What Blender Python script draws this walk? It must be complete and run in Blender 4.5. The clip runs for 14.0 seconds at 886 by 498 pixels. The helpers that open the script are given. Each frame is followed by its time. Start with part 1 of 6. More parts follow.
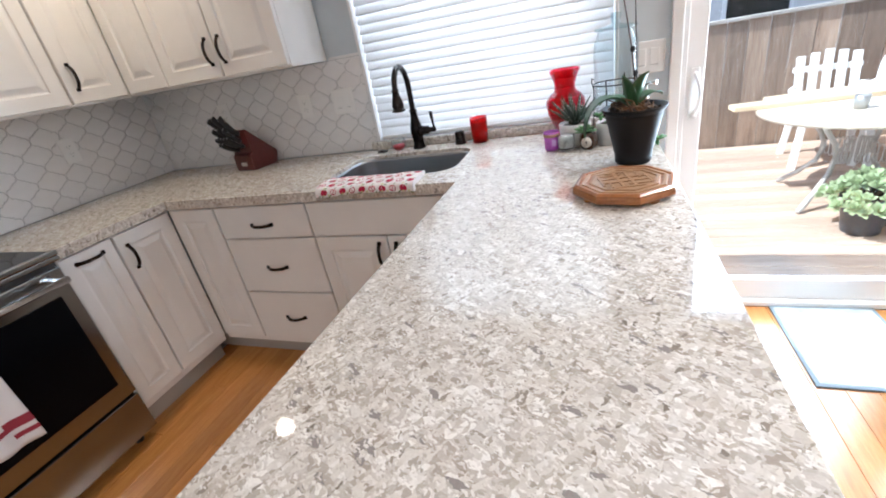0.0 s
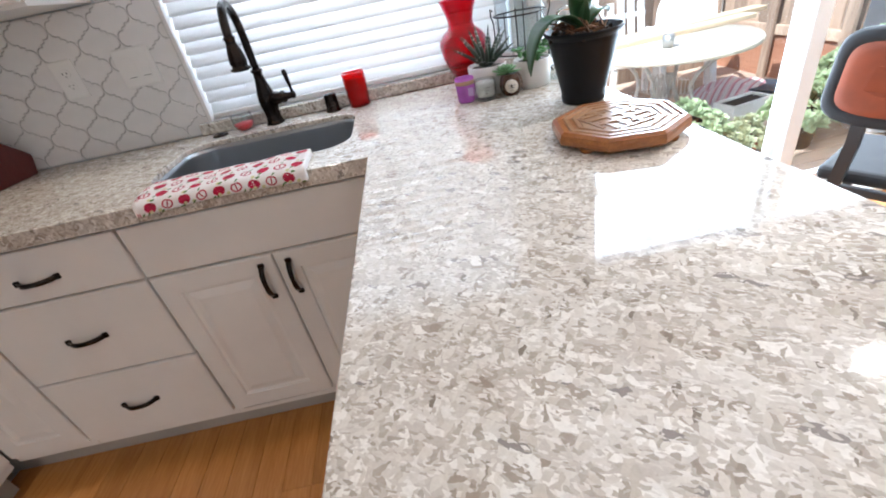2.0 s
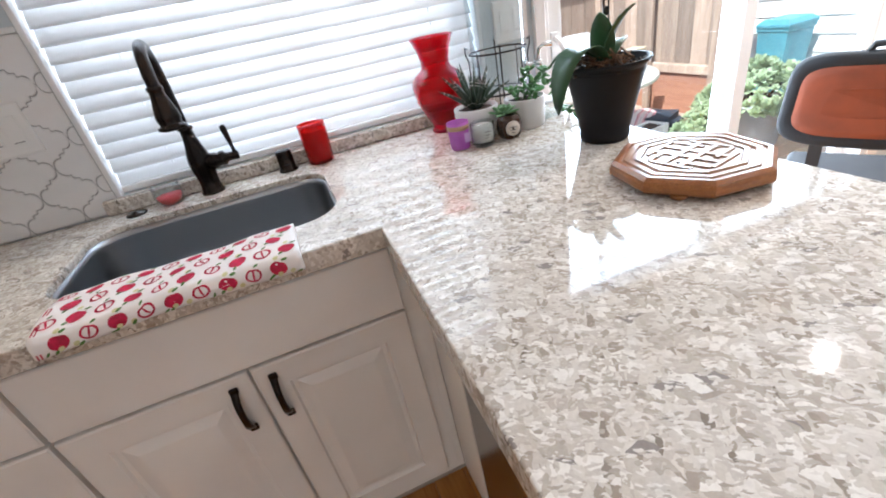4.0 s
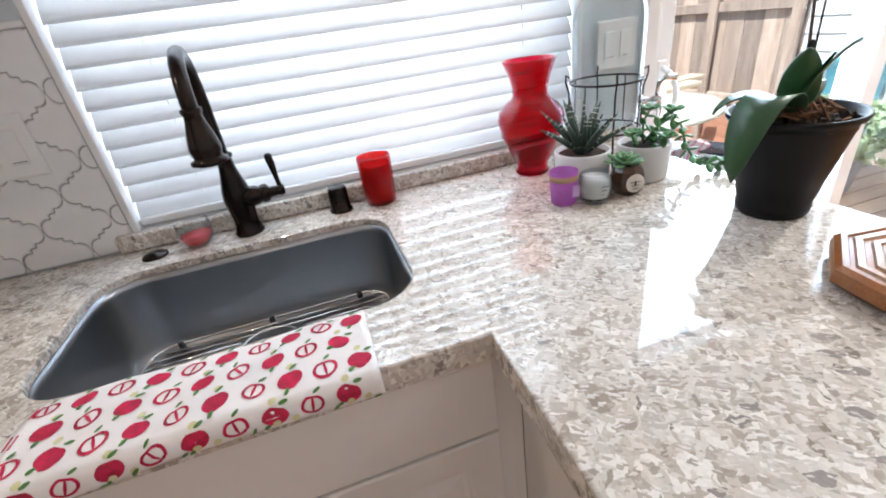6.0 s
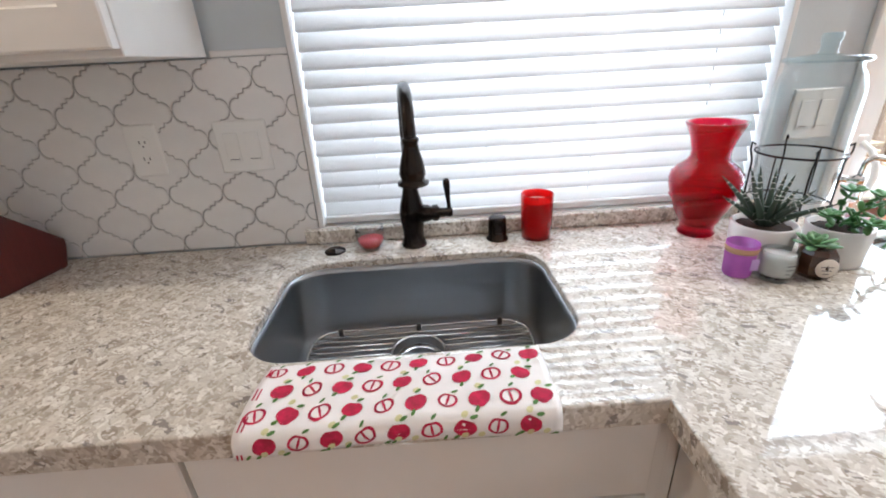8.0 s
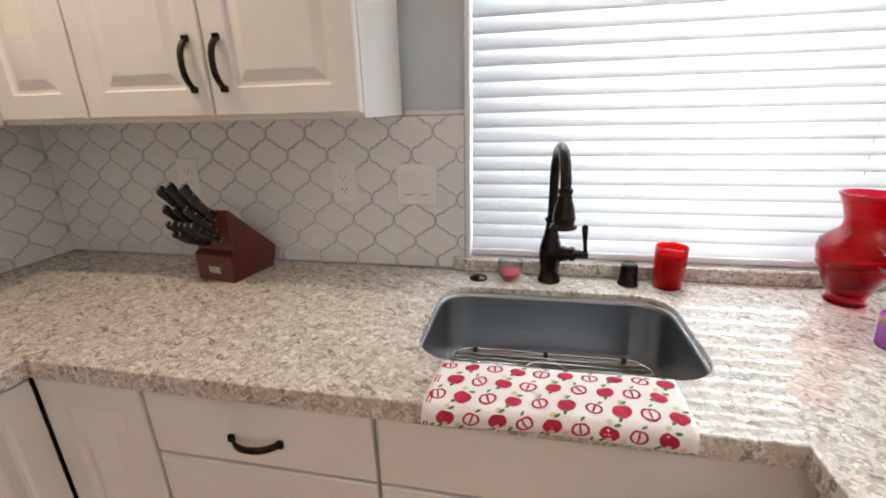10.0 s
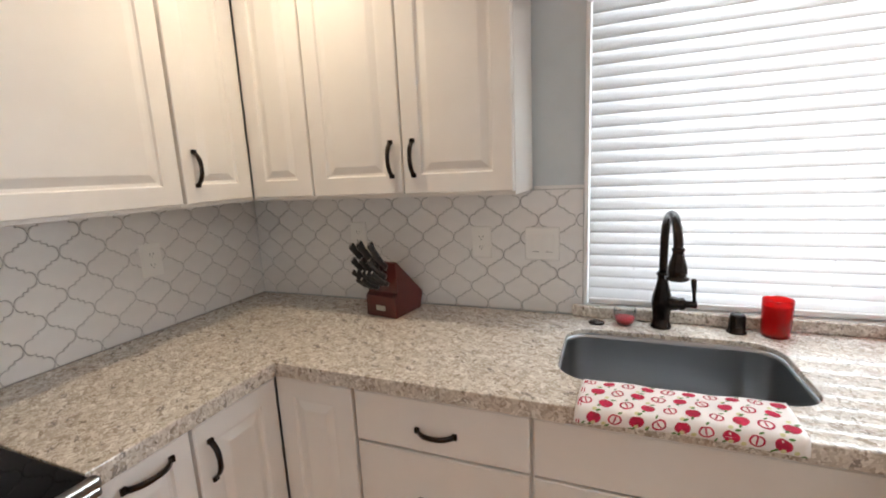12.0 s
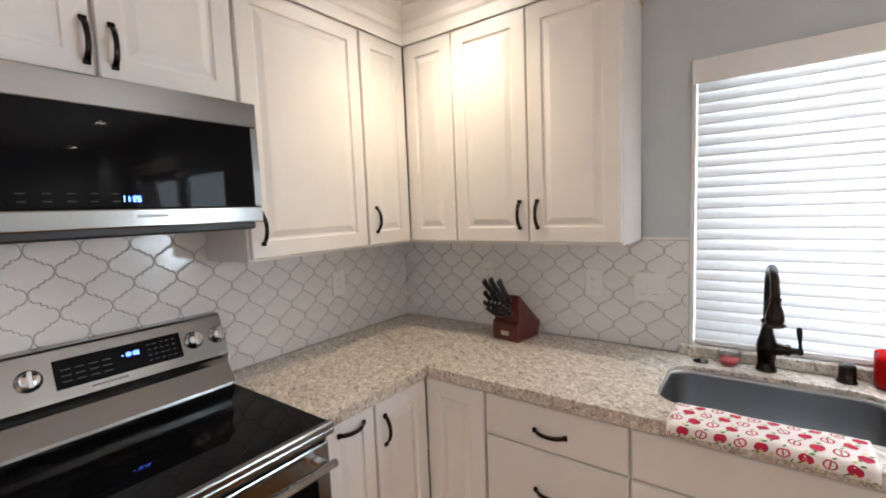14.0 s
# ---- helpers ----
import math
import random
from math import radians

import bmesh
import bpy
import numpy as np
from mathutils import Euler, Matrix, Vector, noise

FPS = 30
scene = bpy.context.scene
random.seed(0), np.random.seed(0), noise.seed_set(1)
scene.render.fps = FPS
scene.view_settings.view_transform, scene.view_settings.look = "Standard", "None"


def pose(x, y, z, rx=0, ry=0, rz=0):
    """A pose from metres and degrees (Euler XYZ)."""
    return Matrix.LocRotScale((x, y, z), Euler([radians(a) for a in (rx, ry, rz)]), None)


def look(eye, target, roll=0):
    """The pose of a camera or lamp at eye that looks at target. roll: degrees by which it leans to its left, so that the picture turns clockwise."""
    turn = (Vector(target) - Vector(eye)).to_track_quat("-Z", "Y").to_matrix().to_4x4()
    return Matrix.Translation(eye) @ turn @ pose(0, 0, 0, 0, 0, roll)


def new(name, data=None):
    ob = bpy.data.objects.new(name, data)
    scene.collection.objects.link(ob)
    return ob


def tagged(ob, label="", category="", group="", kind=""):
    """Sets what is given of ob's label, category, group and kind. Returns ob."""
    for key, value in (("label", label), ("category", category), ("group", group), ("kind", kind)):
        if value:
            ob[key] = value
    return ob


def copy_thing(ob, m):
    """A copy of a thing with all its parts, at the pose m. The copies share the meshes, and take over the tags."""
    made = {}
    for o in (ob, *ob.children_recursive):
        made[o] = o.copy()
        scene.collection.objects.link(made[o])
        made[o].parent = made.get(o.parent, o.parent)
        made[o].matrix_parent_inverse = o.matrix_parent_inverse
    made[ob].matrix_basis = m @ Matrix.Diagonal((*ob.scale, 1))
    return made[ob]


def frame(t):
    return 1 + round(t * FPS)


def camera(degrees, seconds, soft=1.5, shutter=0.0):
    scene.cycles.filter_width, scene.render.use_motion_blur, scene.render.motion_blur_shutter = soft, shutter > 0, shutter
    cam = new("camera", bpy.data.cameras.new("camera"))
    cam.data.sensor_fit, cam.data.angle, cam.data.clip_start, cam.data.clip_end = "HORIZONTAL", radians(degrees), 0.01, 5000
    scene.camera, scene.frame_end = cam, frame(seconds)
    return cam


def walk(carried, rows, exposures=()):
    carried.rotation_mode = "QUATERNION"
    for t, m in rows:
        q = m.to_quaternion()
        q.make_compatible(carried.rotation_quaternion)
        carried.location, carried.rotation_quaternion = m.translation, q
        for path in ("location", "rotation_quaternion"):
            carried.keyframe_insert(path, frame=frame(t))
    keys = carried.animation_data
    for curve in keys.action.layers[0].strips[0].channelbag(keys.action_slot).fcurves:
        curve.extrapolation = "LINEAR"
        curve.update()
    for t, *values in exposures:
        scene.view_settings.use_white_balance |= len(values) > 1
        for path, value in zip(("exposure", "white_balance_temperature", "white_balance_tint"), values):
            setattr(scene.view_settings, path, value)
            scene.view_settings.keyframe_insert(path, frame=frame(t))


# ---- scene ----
cam = camera(91.7, 14.0, soft=1.9)
PATH = [
    (0, (2.51, -2.011, 1.354), (1.834, -0.335, 0.498), -10.6),
    (0.5, (2.39, -1.929, 1.341), (1.863, -0.226, 0.435), -10.3),
    (1, (2.317, -1.839, 1.327), (1.998, -0.125, 0.348), -9.9),
    (1.5, (2.24, -1.768, 1.276), (2.109, -0.052, 0.258), -11.6),
    (2, (2.164, -1.658, 1.251), (2.19, 0.036, 0.189), -11.9),
    (2.5, (2.093, -1.544, 1.248), (2.223, 0.159, 0.208), -12.6),
    (5, (1.915, -1.228, 1.259), (2.502, 0.421, 0.293), -10.7),
    (5.5, (1.914, -1.121, 1.265), (2.421, 0.559, 0.305), -10.0),
    (6, (1.892, -1.052, 1.282), (2.327, 0.661, 0.346), -8.3),
    (6.5, (1.847, -1.029, 1.309), (2.191, 0.719, 0.401), -6.3),
    (7, (1.81, -1.027, 1.321), (2.066, 0.749, 0.437), -4.7),
    (7.5, (1.774, -1.036, 1.329), (1.94, 0.765, 0.474), -3.8),
    (8, (1.744, -1.056, 1.342), (1.798, 0.768, 0.524), -3.2),
    (8.5, (1.713, -1.087, 1.353), (1.639, 0.759, 0.587), -2.6),
    (11, (1.593, -1.356, 1.415), (1.03, 0.492, 0.894), -1.6),
    (11.5, (1.566, -1.448, 1.43), (0.912, 0.389, 0.986), -2.0),
    (12, (1.548, -1.549, 1.442), (0.82, 0.28, 1.088), -2.7),
    (12.5, (1.556, -1.645, 1.462), (0.722, 0.15, 1.178), -2.2),
    (13, (1.584, -1.719, 1.478), (0.603, 0.007, 1.233), -1.8),
    (13.5, (1.632, -1.809, 1.501), (0.496, -0.175, 1.3), -2.0),
    (14, (1.672, -1.899, 1.52), (0.49, -0.296, 1.338), -2.3),
]
walk(cam, [(t, look(eye, target, roll)) for t, eye, target, roll in PATH], [(0.0, 1.0, 5600, 10), (2.5, 0.98, 5650, 10), (6.5, 0.97, 5680, 10), (8.5, 1.04, 5880, 10), (12.0, 1.06, 6150, 10), (14.0, 1.12, 6000, 10)])

# ---- light ----
world = bpy.data.worlds.new("sky")
scene.world = world
world.use_nodes = True
wn, wl = world.node_tree.nodes, world.node_tree.links
sky = wn.new("ShaderNodeTexSky")
sky.sky_type = "NISHITA"
sky.sun_disc = False
SUN_EL, SUN_AZ = radians(52), radians(250)   # azimuth from north towards east
sky.sun_elevation, sky.sun_rotation = SUN_EL, SUN_AZ
wl.new(sky.outputs[0], wn["Background"].inputs[0])
wn["Background"].inputs[1].default_value = 0.15

sun = new("sun", bpy.data.lights.new("sun", "SUN"))
sun.data.energy, sun.data.angle, sun.data.color = 5.0, radians(0.6), (1.0, 0.95, 0.88)
sun_way = Vector((math.sin(SUN_AZ) * math.cos(SUN_EL), math.cos(SUN_AZ) * math.cos(SUN_EL), math.sin(SUN_EL)))
sun.matrix_world = look(sun_way * 30, (0, 0, 0))


def area_lamp(name, eye, target, sx, sy, watts, color):
    ob = new(name, bpy.data.lights.new(name, "AREA"))
    ob.data.shape, ob.data.size, ob.data.size_y, ob.data.energy, ob.data.color = "RECTANGLE", sx, sy, watts, color
    ob.matrix_world = look(eye, target)
    return ob


# daylight in the glazed openings
area_lamp("slider_daylight", (3.86, 0.30, 1.05), (3.86, -2, 0.75), 1.75, 1.9, 70, (0.86, 0.93, 1.0))
area_lamp("window_daylight", (2.045, 0.24, 1.5), (2.045, -2, 1.35), 1.1, 1.05, 17, (0.92, 0.96, 1.0))
CANS = [(0.68, -0.58, 11), (4.02, -0.48, 80), (5.75, -0.28, 36), (1.35, -3.5, 62), (3.9, -2.9, 66)]
for cx, cy, watts in CANS:
    lamp = new("can_lamp", bpy.data.lights.new("can_lamp", "SPOT"))
    lamp.data.energy, lamp.data.spot_size, lamp.data.spot_blend = watts, radians(125 if cx < 1 else 150 if cx < 2 else 140), 1.0
    lamp.data.color, lamp.data.shadow_soft_size = (1.0, 0.76, 0.49) if cx < 1 else (1.0, 0.89, 0.75), 0.03
    lamp.location = (cx, cy, 2.415)


# ---- materials ----
def nodes_of(name):
    m = bpy.data.materials.new(name)
    m.use_nodes = True
    nt = m.node_tree
    return m, nt, nt.nodes["Principled BSDF"]


def link(nt, a, b):
    nt.links.new(a, b)


def coords(nt, scale=(1, 1, 1), rot=(0, 0, 0)):
    g = nt.nodes.new("ShaderNodeTexCoord")
    mp = nt.nodes.new("ShaderNodeMapping")
    mp.inputs["Scale"].default_value, mp.inputs["Rotation"].default_value = scale, rot
    link(nt, g.outputs["Object"], mp.inputs["Vector"])
    return mp.outputs["Vector"]


def noise_tex(nt, vec, scale, detail=4, rough=0.55):
    n = nt.nodes.new("ShaderNodeTexNoise")
    n.inputs["Scale"].default_value, n.inputs["Detail"].default_value, n.inputs["Roughness"].default_value = scale, detail, rough
    link(nt, vec, n.inputs["Vector"])
    return n.outputs["Fac"]


def ramp(nt, fac, stops, mode="LINEAR"):
    r = nt.nodes.new("ShaderNodeValToRGB")
    r.color_ramp.interpolation = mode
    e = r.color_ramp.elements
    while len(e) < len(stops):
        e.new(0.5)
    for el, (p, c) in zip(e, stops):
        el.position, el.color = p, (*c, 1)
    link(nt, fac, r.inputs["Fac"])
    return r.outputs["Color"]


def mix(nt, fac, a, b, mode="MIX"):
    n = nt.nodes.new("ShaderNodeMix")
    n.data_type, n.blend_type = "RGBA", mode
    for sock, v in ((n.inputs[0], fac), (n.inputs[6], a), (n.inputs[7], b)):
        if isinstance(v, (int, float)):
            sock.default_value = v
        elif isinstance(v, tuple):
            sock.default_value = (*v, 1)
        else:
            link(nt, v, sock)
    return n.outputs[2]


def bump(nt, bsdf, height, strength, dist=0.002):
    b = nt.nodes.new("ShaderNodeBump")
    b.inputs["Strength"].default_value, b.inputs["Distance"].default_value = strength, dist
    link(nt, height, b.inputs["Height"])
    link(nt, b.outputs["Normal"], bsdf.inputs["Normal"])


def plain(name, color, rough=0.5, metal=0.0, vary=0.06, scale=6, grain=0.1, grain_scale=180, coat=0.0, stretch=(1, 1, 1), spec=0.5):
    """Paint, plastic, metal or cloth: one colour that drifts slowly, with a fine grain."""
    m, nt, b = nodes_of(name)
    v = coords(nt, stretch)
    slow = noise_tex(nt, v, scale, 3)
    dark = tuple(c * (1 - vary * 2) for c in color)
    light = tuple(min(1, c * (1 + vary)) for c in color)
    link(nt, ramp(nt, slow, [(0.3, dark), (0.7, light)]), b.inputs["Base Color"])
    b.inputs["Metallic"].default_value = metal
    b.inputs["Coat Weight"].default_value = coat
    b.inputs["Specular IOR Level"].default_value = spec
    fine = noise_tex(nt, v, grain_scale, 4)
    r = nt.nodes.new("ShaderNodeMapRange")
    r.inputs["To Min"].default_value, r.inputs["To Max"].default_value = max(0.02, rough * 0.8), min(1, rough * 1.2)
    link(nt, slow, r.inputs["Value"])
    link(nt, r.outputs[0], b.inputs["Roughness"])
    if grain:
        bump(nt, b, fine, grain, 0.001)
    return m


def quartz():
    """Polished quartz with long pale flakes and grey-brown chips."""
    m, nt, b = nodes_of("speckled_quartz")
    v = coords(nt, (1, 1, 1), (0.3, 0.2, 0.6))
    wob = nt.nodes.new("ShaderNodeTexNoise")
    wob.inputs["Scale"].default_value, wob.inputs["Detail"].default_value = 45, 4
    link(nt, v, wob.inputs["Vector"])
    warp = nt.nodes.new("ShaderNodeVectorMath")
    warp.operation = "MULTIPLY_ADD"
    link(nt, wob.outputs["Color"], warp.inputs[0])
    warp.inputs[1].default_value = (0.016, 0.016, 0.016)
    link(nt, v, warp.inputs[2])

    def chips(scale, stretch, turn):
        mp = nt.nodes.new("ShaderNodeMapping")
        mp.inputs["Scale"].default_value, mp.inputs["Rotation"].default_value = stretch, (0, 0, turn)
        link(nt, warp.outputs[0], mp.inputs["Vector"])
        vo = nt.nodes.new("ShaderNodeTexVoronoi")
        vo.inputs["Scale"].default_value = scale
        vo.inputs["Randomness"].default_value = 1.0
        link(nt, mp.outputs[0], vo.inputs["Vector"])
        sep = nt.nodes.new("ShaderNodeSeparateColor")
        link(nt, vo.outputs["Color"], sep.inputs[0])
        return sep.outputs[0], sep.outputs[1]
    a, a2 = chips(40, (1.0, 2.3, 1.5), 0.5)
    c, c2 = chips(66, (2.4, 1.0, 1.4), 0.2)
    base = ramp(nt, a, [(0.0, (0.35, 0.30, 0.25)), (0.12, (0.46, 0.41, 0.36)), (0.35, (0.55, 0.51, 0.465)), (0.62, (0.64, 0.605, 0.56)), (0.82, (0.84, 0.825, 0.79))], "LINEAR")
    small = ramp(nt, c, [(0.0, (0.22, 0.19, 0.16)), (0.05, (0.40, 0.355, 0.30)), (0.3, (0.56, 0.52, 0.46)), (0.7, (0.70, 0.67, 0.62))], "LINEAR")
    pick = ramp(nt, c2, [(0.0, (0, 0, 0)), (0.55, (1, 1, 1))], "CONSTANT")
    col = mix(nt, pick, base, small)
    grey = ramp(nt, a2, [(0.0, (1, 1, 1)), (0.03, (0, 0, 0))], "CONSTANT")
    col = mix(nt, grey, col, (0.30, 0.275, 0.26))
    e, e2 = chips(150, (1.0, 2.2, 1.3), 1.1)
    sliver = ramp(nt, e2, [(0.0, (0, 0, 0)), (0.68, (1, 1, 1))], "CONSTANT")
    col = mix(nt, sliver, col, ramp(nt, e, [(0.0, (0.40, 0.36, 0.31)), (0.4, (0.60, 0.56, 0.51)), (0.9, (0.78, 0.76, 0.73))]))
    grain = ramp(nt, noise_tex(nt, v, 240, 3), [(0.3, (0.88, 0.87, 0.86)), (0.7, (1, 1, 1))])
    col = mix(nt, 1.0, col, grain, "MULTIPLY")
    cloud = ramp(nt, noise_tex(nt, v, 3.5, 3), [(0.3, (0.93, 0.90, 0.85)), (0.7, (1.0, 0.98, 0.945))])
    col = mix(nt, 1.0, col, cloud, "MULTIPLY")
    link(nt, col, b.inputs["Base Color"])
    rr = nt.nodes.new("ShaderNodeMapRange")
    rr.inputs["To Min"].default_value, rr.inputs["To Max"].default_value = 0.03, 0.06
    link(nt, noise_tex(nt, v, 14, 4), rr.inputs["Value"])
    link(nt, rr.outputs[0], b.inputs["Roughness"])
    bump(nt, b, noise_tex(nt, v, 9, 2), 0.02, 0.0015)
    return m


def wood(name, dark, light, axis="Y", rough=0.4, scale=1.0, per_object=0.25, gloss=0.0):
    m, nt, b = nodes_of(name)
    st = {"X": (1.2, 16, 16), "Y": (16, 1.2, 16), "Z": (16, 16, 1.2)}[axis]
    v = coords(nt, tuple(s * scale for s in st))
    info = nt.nodes.new("ShaderNodeObjectInfo")
    off = nt.nodes.new("ShaderNodeVectorMath")
    off.operation = "MULTIPLY_ADD"
    comb = nt.nodes.new("ShaderNodeCombineXYZ")
    for k in range(3):
        link(nt, info.outputs["Random"], comb.inputs[k])
    link(nt, comb.outputs[0], off.inputs[0])
    off.inputs[1].default_value = (37, 53, 71)
    link(nt, v, off.inputs[2])
    g = noise_tex(nt, off.outputs[0], 1.6, 6, 0.65)
    fine = noise_tex(nt, off.outputs[0], 9, 3, 0.6)
    mid = tuple((x + y) / 2 for x, y in zip(dark, light))
    col = ramp(nt, g, [(0.28, dark), (0.5, mid), (0.72, light)])
    col = mix(nt, 0.35, col, ramp(nt, fine, [(0.35, dark), (0.65, light)]))
    r = nt.nodes.new("ShaderNodeMapRange")
    r.inputs["To Min"].default_value, r.inputs["To Max"].default_value = 1 - per_object, 1 + per_object * 0.4
    link(nt, info.outputs["Random"], r.inputs["Value"])
    cc = nt.nodes.new("ShaderNodeCombineColor")
    for k in range(3):
        link(nt, r.outputs[0], cc.inputs[k])
    link(nt, mix(nt, 1.0, col, cc.outputs[0], "MULTIPLY"), b.inputs["Base Color"])
    b.inputs["Roughness"].default_value = rough
    b.inputs["Coat Weight"].default_value = gloss
    b.inputs["Coat Roughness"].default_value = 0.15
    bump(nt, b, fine, 0.15, 0.001)
    return m


def brushed(name, color, rough, axis="Y", relief=0.06):
    m, nt, b = nodes_of(name)
    st = {"X": (2, 300, 300), "Y": (300, 2, 300), "Z": (300, 300, 2)}[axis]
    v = coords(nt, st)
    n = noise_tex(nt, v, 1.0, 3)
    link(nt, ramp(nt, n, [(0.3, tuple(c * 0.965 for c in color)), (0.7, color)]), b.inputs["Base Color"])
    b.inputs["Metallic"].default_value = 1.0
    r = nt.nodes.new("ShaderNodeMapRange")
    r.inputs["To Min"].default_value, r.inputs["To Max"].default_value = rough * 0.94, rough * 1.06
    link(nt, n, r.inputs["Value"])
    link(nt, r.outputs[0], b.inputs["Roughness"])
    bump(nt, b, n, relief, 0.0004)
    return m


def glass(name, color=(1, 1, 1), rough=0.0, ior=1.45):
    m, nt, b = nodes_of(name)
    b.inputs["Base Color"].default_value = (*color, 1)
    b.inputs["Transmission Weight"].default_value = 1.0
    b.inputs["Roughness"].default_value, b.inputs["IOR"].default_value = rough, ior
    bump(nt, b, noise_tex(nt, coords(nt, (1, 1, 2.5)), 22, 2), 0.35, 0.004)
    return m


def pane_glass(name, tint=(0.97, 0.99, 0.98), gloss=0.45):
    m, nt, b = nodes_of(name)
    tr, gl, mx = nt.nodes.new("ShaderNodeBsdfTransparent"), nt.nodes.new("ShaderNodeBsdfGlossy"), nt.nodes.new("ShaderNodeMixShader")
    fr = nt.nodes.new("ShaderNodeLayerWeight")
    fr.inputs[0].default_value = 0.5
    pw, ad = nt.nodes.new("ShaderNodeMath"), nt.nodes.new("ShaderNodeMath")
    pw.operation, ad.operation = "POWER", "MULTIPLY_ADD"
    pw.inputs[1].default_value, ad.inputs[1].default_value, ad.inputs[2].default_value = 4.0, gloss, 0.03
    link(nt, fr.outputs["Facing"], pw.inputs[0]), link(nt, pw.outputs[0], ad.inputs[0])
    tr.inputs[0].default_value = (*tint, 1)
    gl.inputs["Roughness"].default_value = 0.02
    link(nt, ad.outputs[0], mx.inputs[0]), link(nt, tr.outputs[0], mx.inputs[1]), link(nt, gl.outputs[0], mx.inputs[2])
    link(nt, mx.outputs[0], nt.nodes["Material Output"].inputs[0])
    return m


def lit(name, color, strength):
    m, nt, b = nodes_of(name)
    b.inputs["Base Color"].default_value = (*color, 1)
    b.inputs["Emission Color"].default_value = (*color, 1)
    b.inputs["Emission Strength"].default_value = strength
    return m


def thin(name, color, rough=0.5, through_part=0.4, vary=0.2, spec=0.5):
    """A thin sheet that lets part of the light through: slats, leaves, cloth."""
    m, nt, b = nodes_of(name)
    v = coords(nt)
    n = noise_tex(nt, v, 20, 3)
    col = ramp(nt, n, [(0.3, tuple(c * (1 - vary) for c in color)), (0.7, color)])
    link(nt, col, b.inputs["Base Color"])
    b.inputs["Roughness"].default_value = rough
    b.inputs["Specular IOR Level"].default_value = spec
    tl, mx = nt.nodes.new("ShaderNodeBsdfTranslucent"), nt.nodes.new("ShaderNodeMixShader")
    link(nt, col, tl.inputs[0])
    mx.inputs[0].default_value = through_part
    link(nt, b.outputs[0], mx.inputs[1]), link(nt, tl.outputs[0], mx.inputs[2])
    link(nt, mx.outputs[0], nt.nodes["Material Output"].inputs[0])
    return m


QUARTZ = quartz()
WHITE = plain("cabinet_paint", (0.78, 0.755, 0.715), 0.38, vary=0.02, grain=0.06, grain_scale=90)
TRIMW = plain("trim_paint", (0.80, 0.79, 0.77), 0.45, vary=0.02, grain=0.05)
WALLP = plain("blue_grey_wall_paint", (0.56, 0.61, 0.63), 0.7, vary=0.03, grain=0.25, grain_scale=120)
CEILP = plain("ceiling_paint", (0.80, 0.78, 0.74), 0.85, vary=0.02, grain=0.3, grain_scale=90)
TILE = plain("glazed_tile", (0.80, 0.785, 0.765), 0.12, vary=0.03, scale=9, grain=0.12, grain_scale=22, coat=0.4)
GROUT = plain("grey_grout", (0.37, 0.365, 0.35), 0.9, vary=0.06, grain=0.3)
BRONZE = plain("oil_rubbed_bronze", (0.024, 0.017, 0.0135), 0.21, metal=0.75, vary=0.2, scale=12, grain=0.06)
STEEL_Y = brushed("brushed_steel_long", (0.29, 0.287, 0.28), 0.20, "Y")
STEEL_X = brushed("brushed_steel_sink", (0.34, 0.352, 0.368), 0.29, "X", 0.006)
CHROME = plain("bright_steel", (0.68, 0.68, 0.67), 0.16, metal=1.0, vary=0.03, grain=0.0)
BLACKGL = plain("black_glass", (0.004, 0.004, 0.005), 0.03, vary=0.1, grain=0.0, coat=0.0, spec=0.07)
BLACKPL = plain("black_plastic", (0.016, 0.016, 0.018), 0.42, vary=0.1, grain=0.12)
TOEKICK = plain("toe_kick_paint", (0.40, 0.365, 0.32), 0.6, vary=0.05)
BAMBOO = wood("bamboo_floor", (0.38, 0.15, 0.032), (0.58, 0.265, 0.07), "Y", 0.27, 1.2, 0.14, 0.55)
PANE = pane_glass("pane_glass")
SLAT = thin("blind_slat", (0.88, 0.87, 0.86), 0.45, 0.37, 0.04)
VINYL = plain("white_vinyl", (0.80, 0.80, 0.79), 0.4, vary=0.02, grain=0.04)
OAK = wood("carved_oak", (0.20, 0.066, 0.013), (0.40, 0.15, 0.035), "X", 0.3, 2.0, 0.1, 0.3)
# paler copy of the oak, with the window's sheen put into its colour
OAK_TOP = wood("sheen_oak_top", (0.26, 0.13, 0.055), (0.48, 0.28, 0.14), "X", 0.3, 2.0, 0.1, 0.6)
CHERRY = wood("cherry_block", (0.060, 0.006, 0.005), (0.105, 0.012, 0.009), "Z", 0.3, 2.0, 0.05, 0.3)
# fence and deck tones are lightened to carry the veiling glare outdoors
FENCEW = wood("hazy_weathered_cedar", (0.20, 0.13, 0.09), (0.52, 0.39, 0.29), "Z", 0.8, 0.5, 0.45)
DECKW = wood("hazy_deck_wood", (0.38, 0.27, 0.20), (0.58, 0.45, 0.36), "X", 0.6, 0.5, 0.25)
OUTLETW = plain("outlet_plastic", (0.80, 0.79, 0.76), 0.35, vary=0.01, grain=0.0)
DARKSLOT = plain("dark_slot", (0.02, 0.02, 0.02), 0.6)


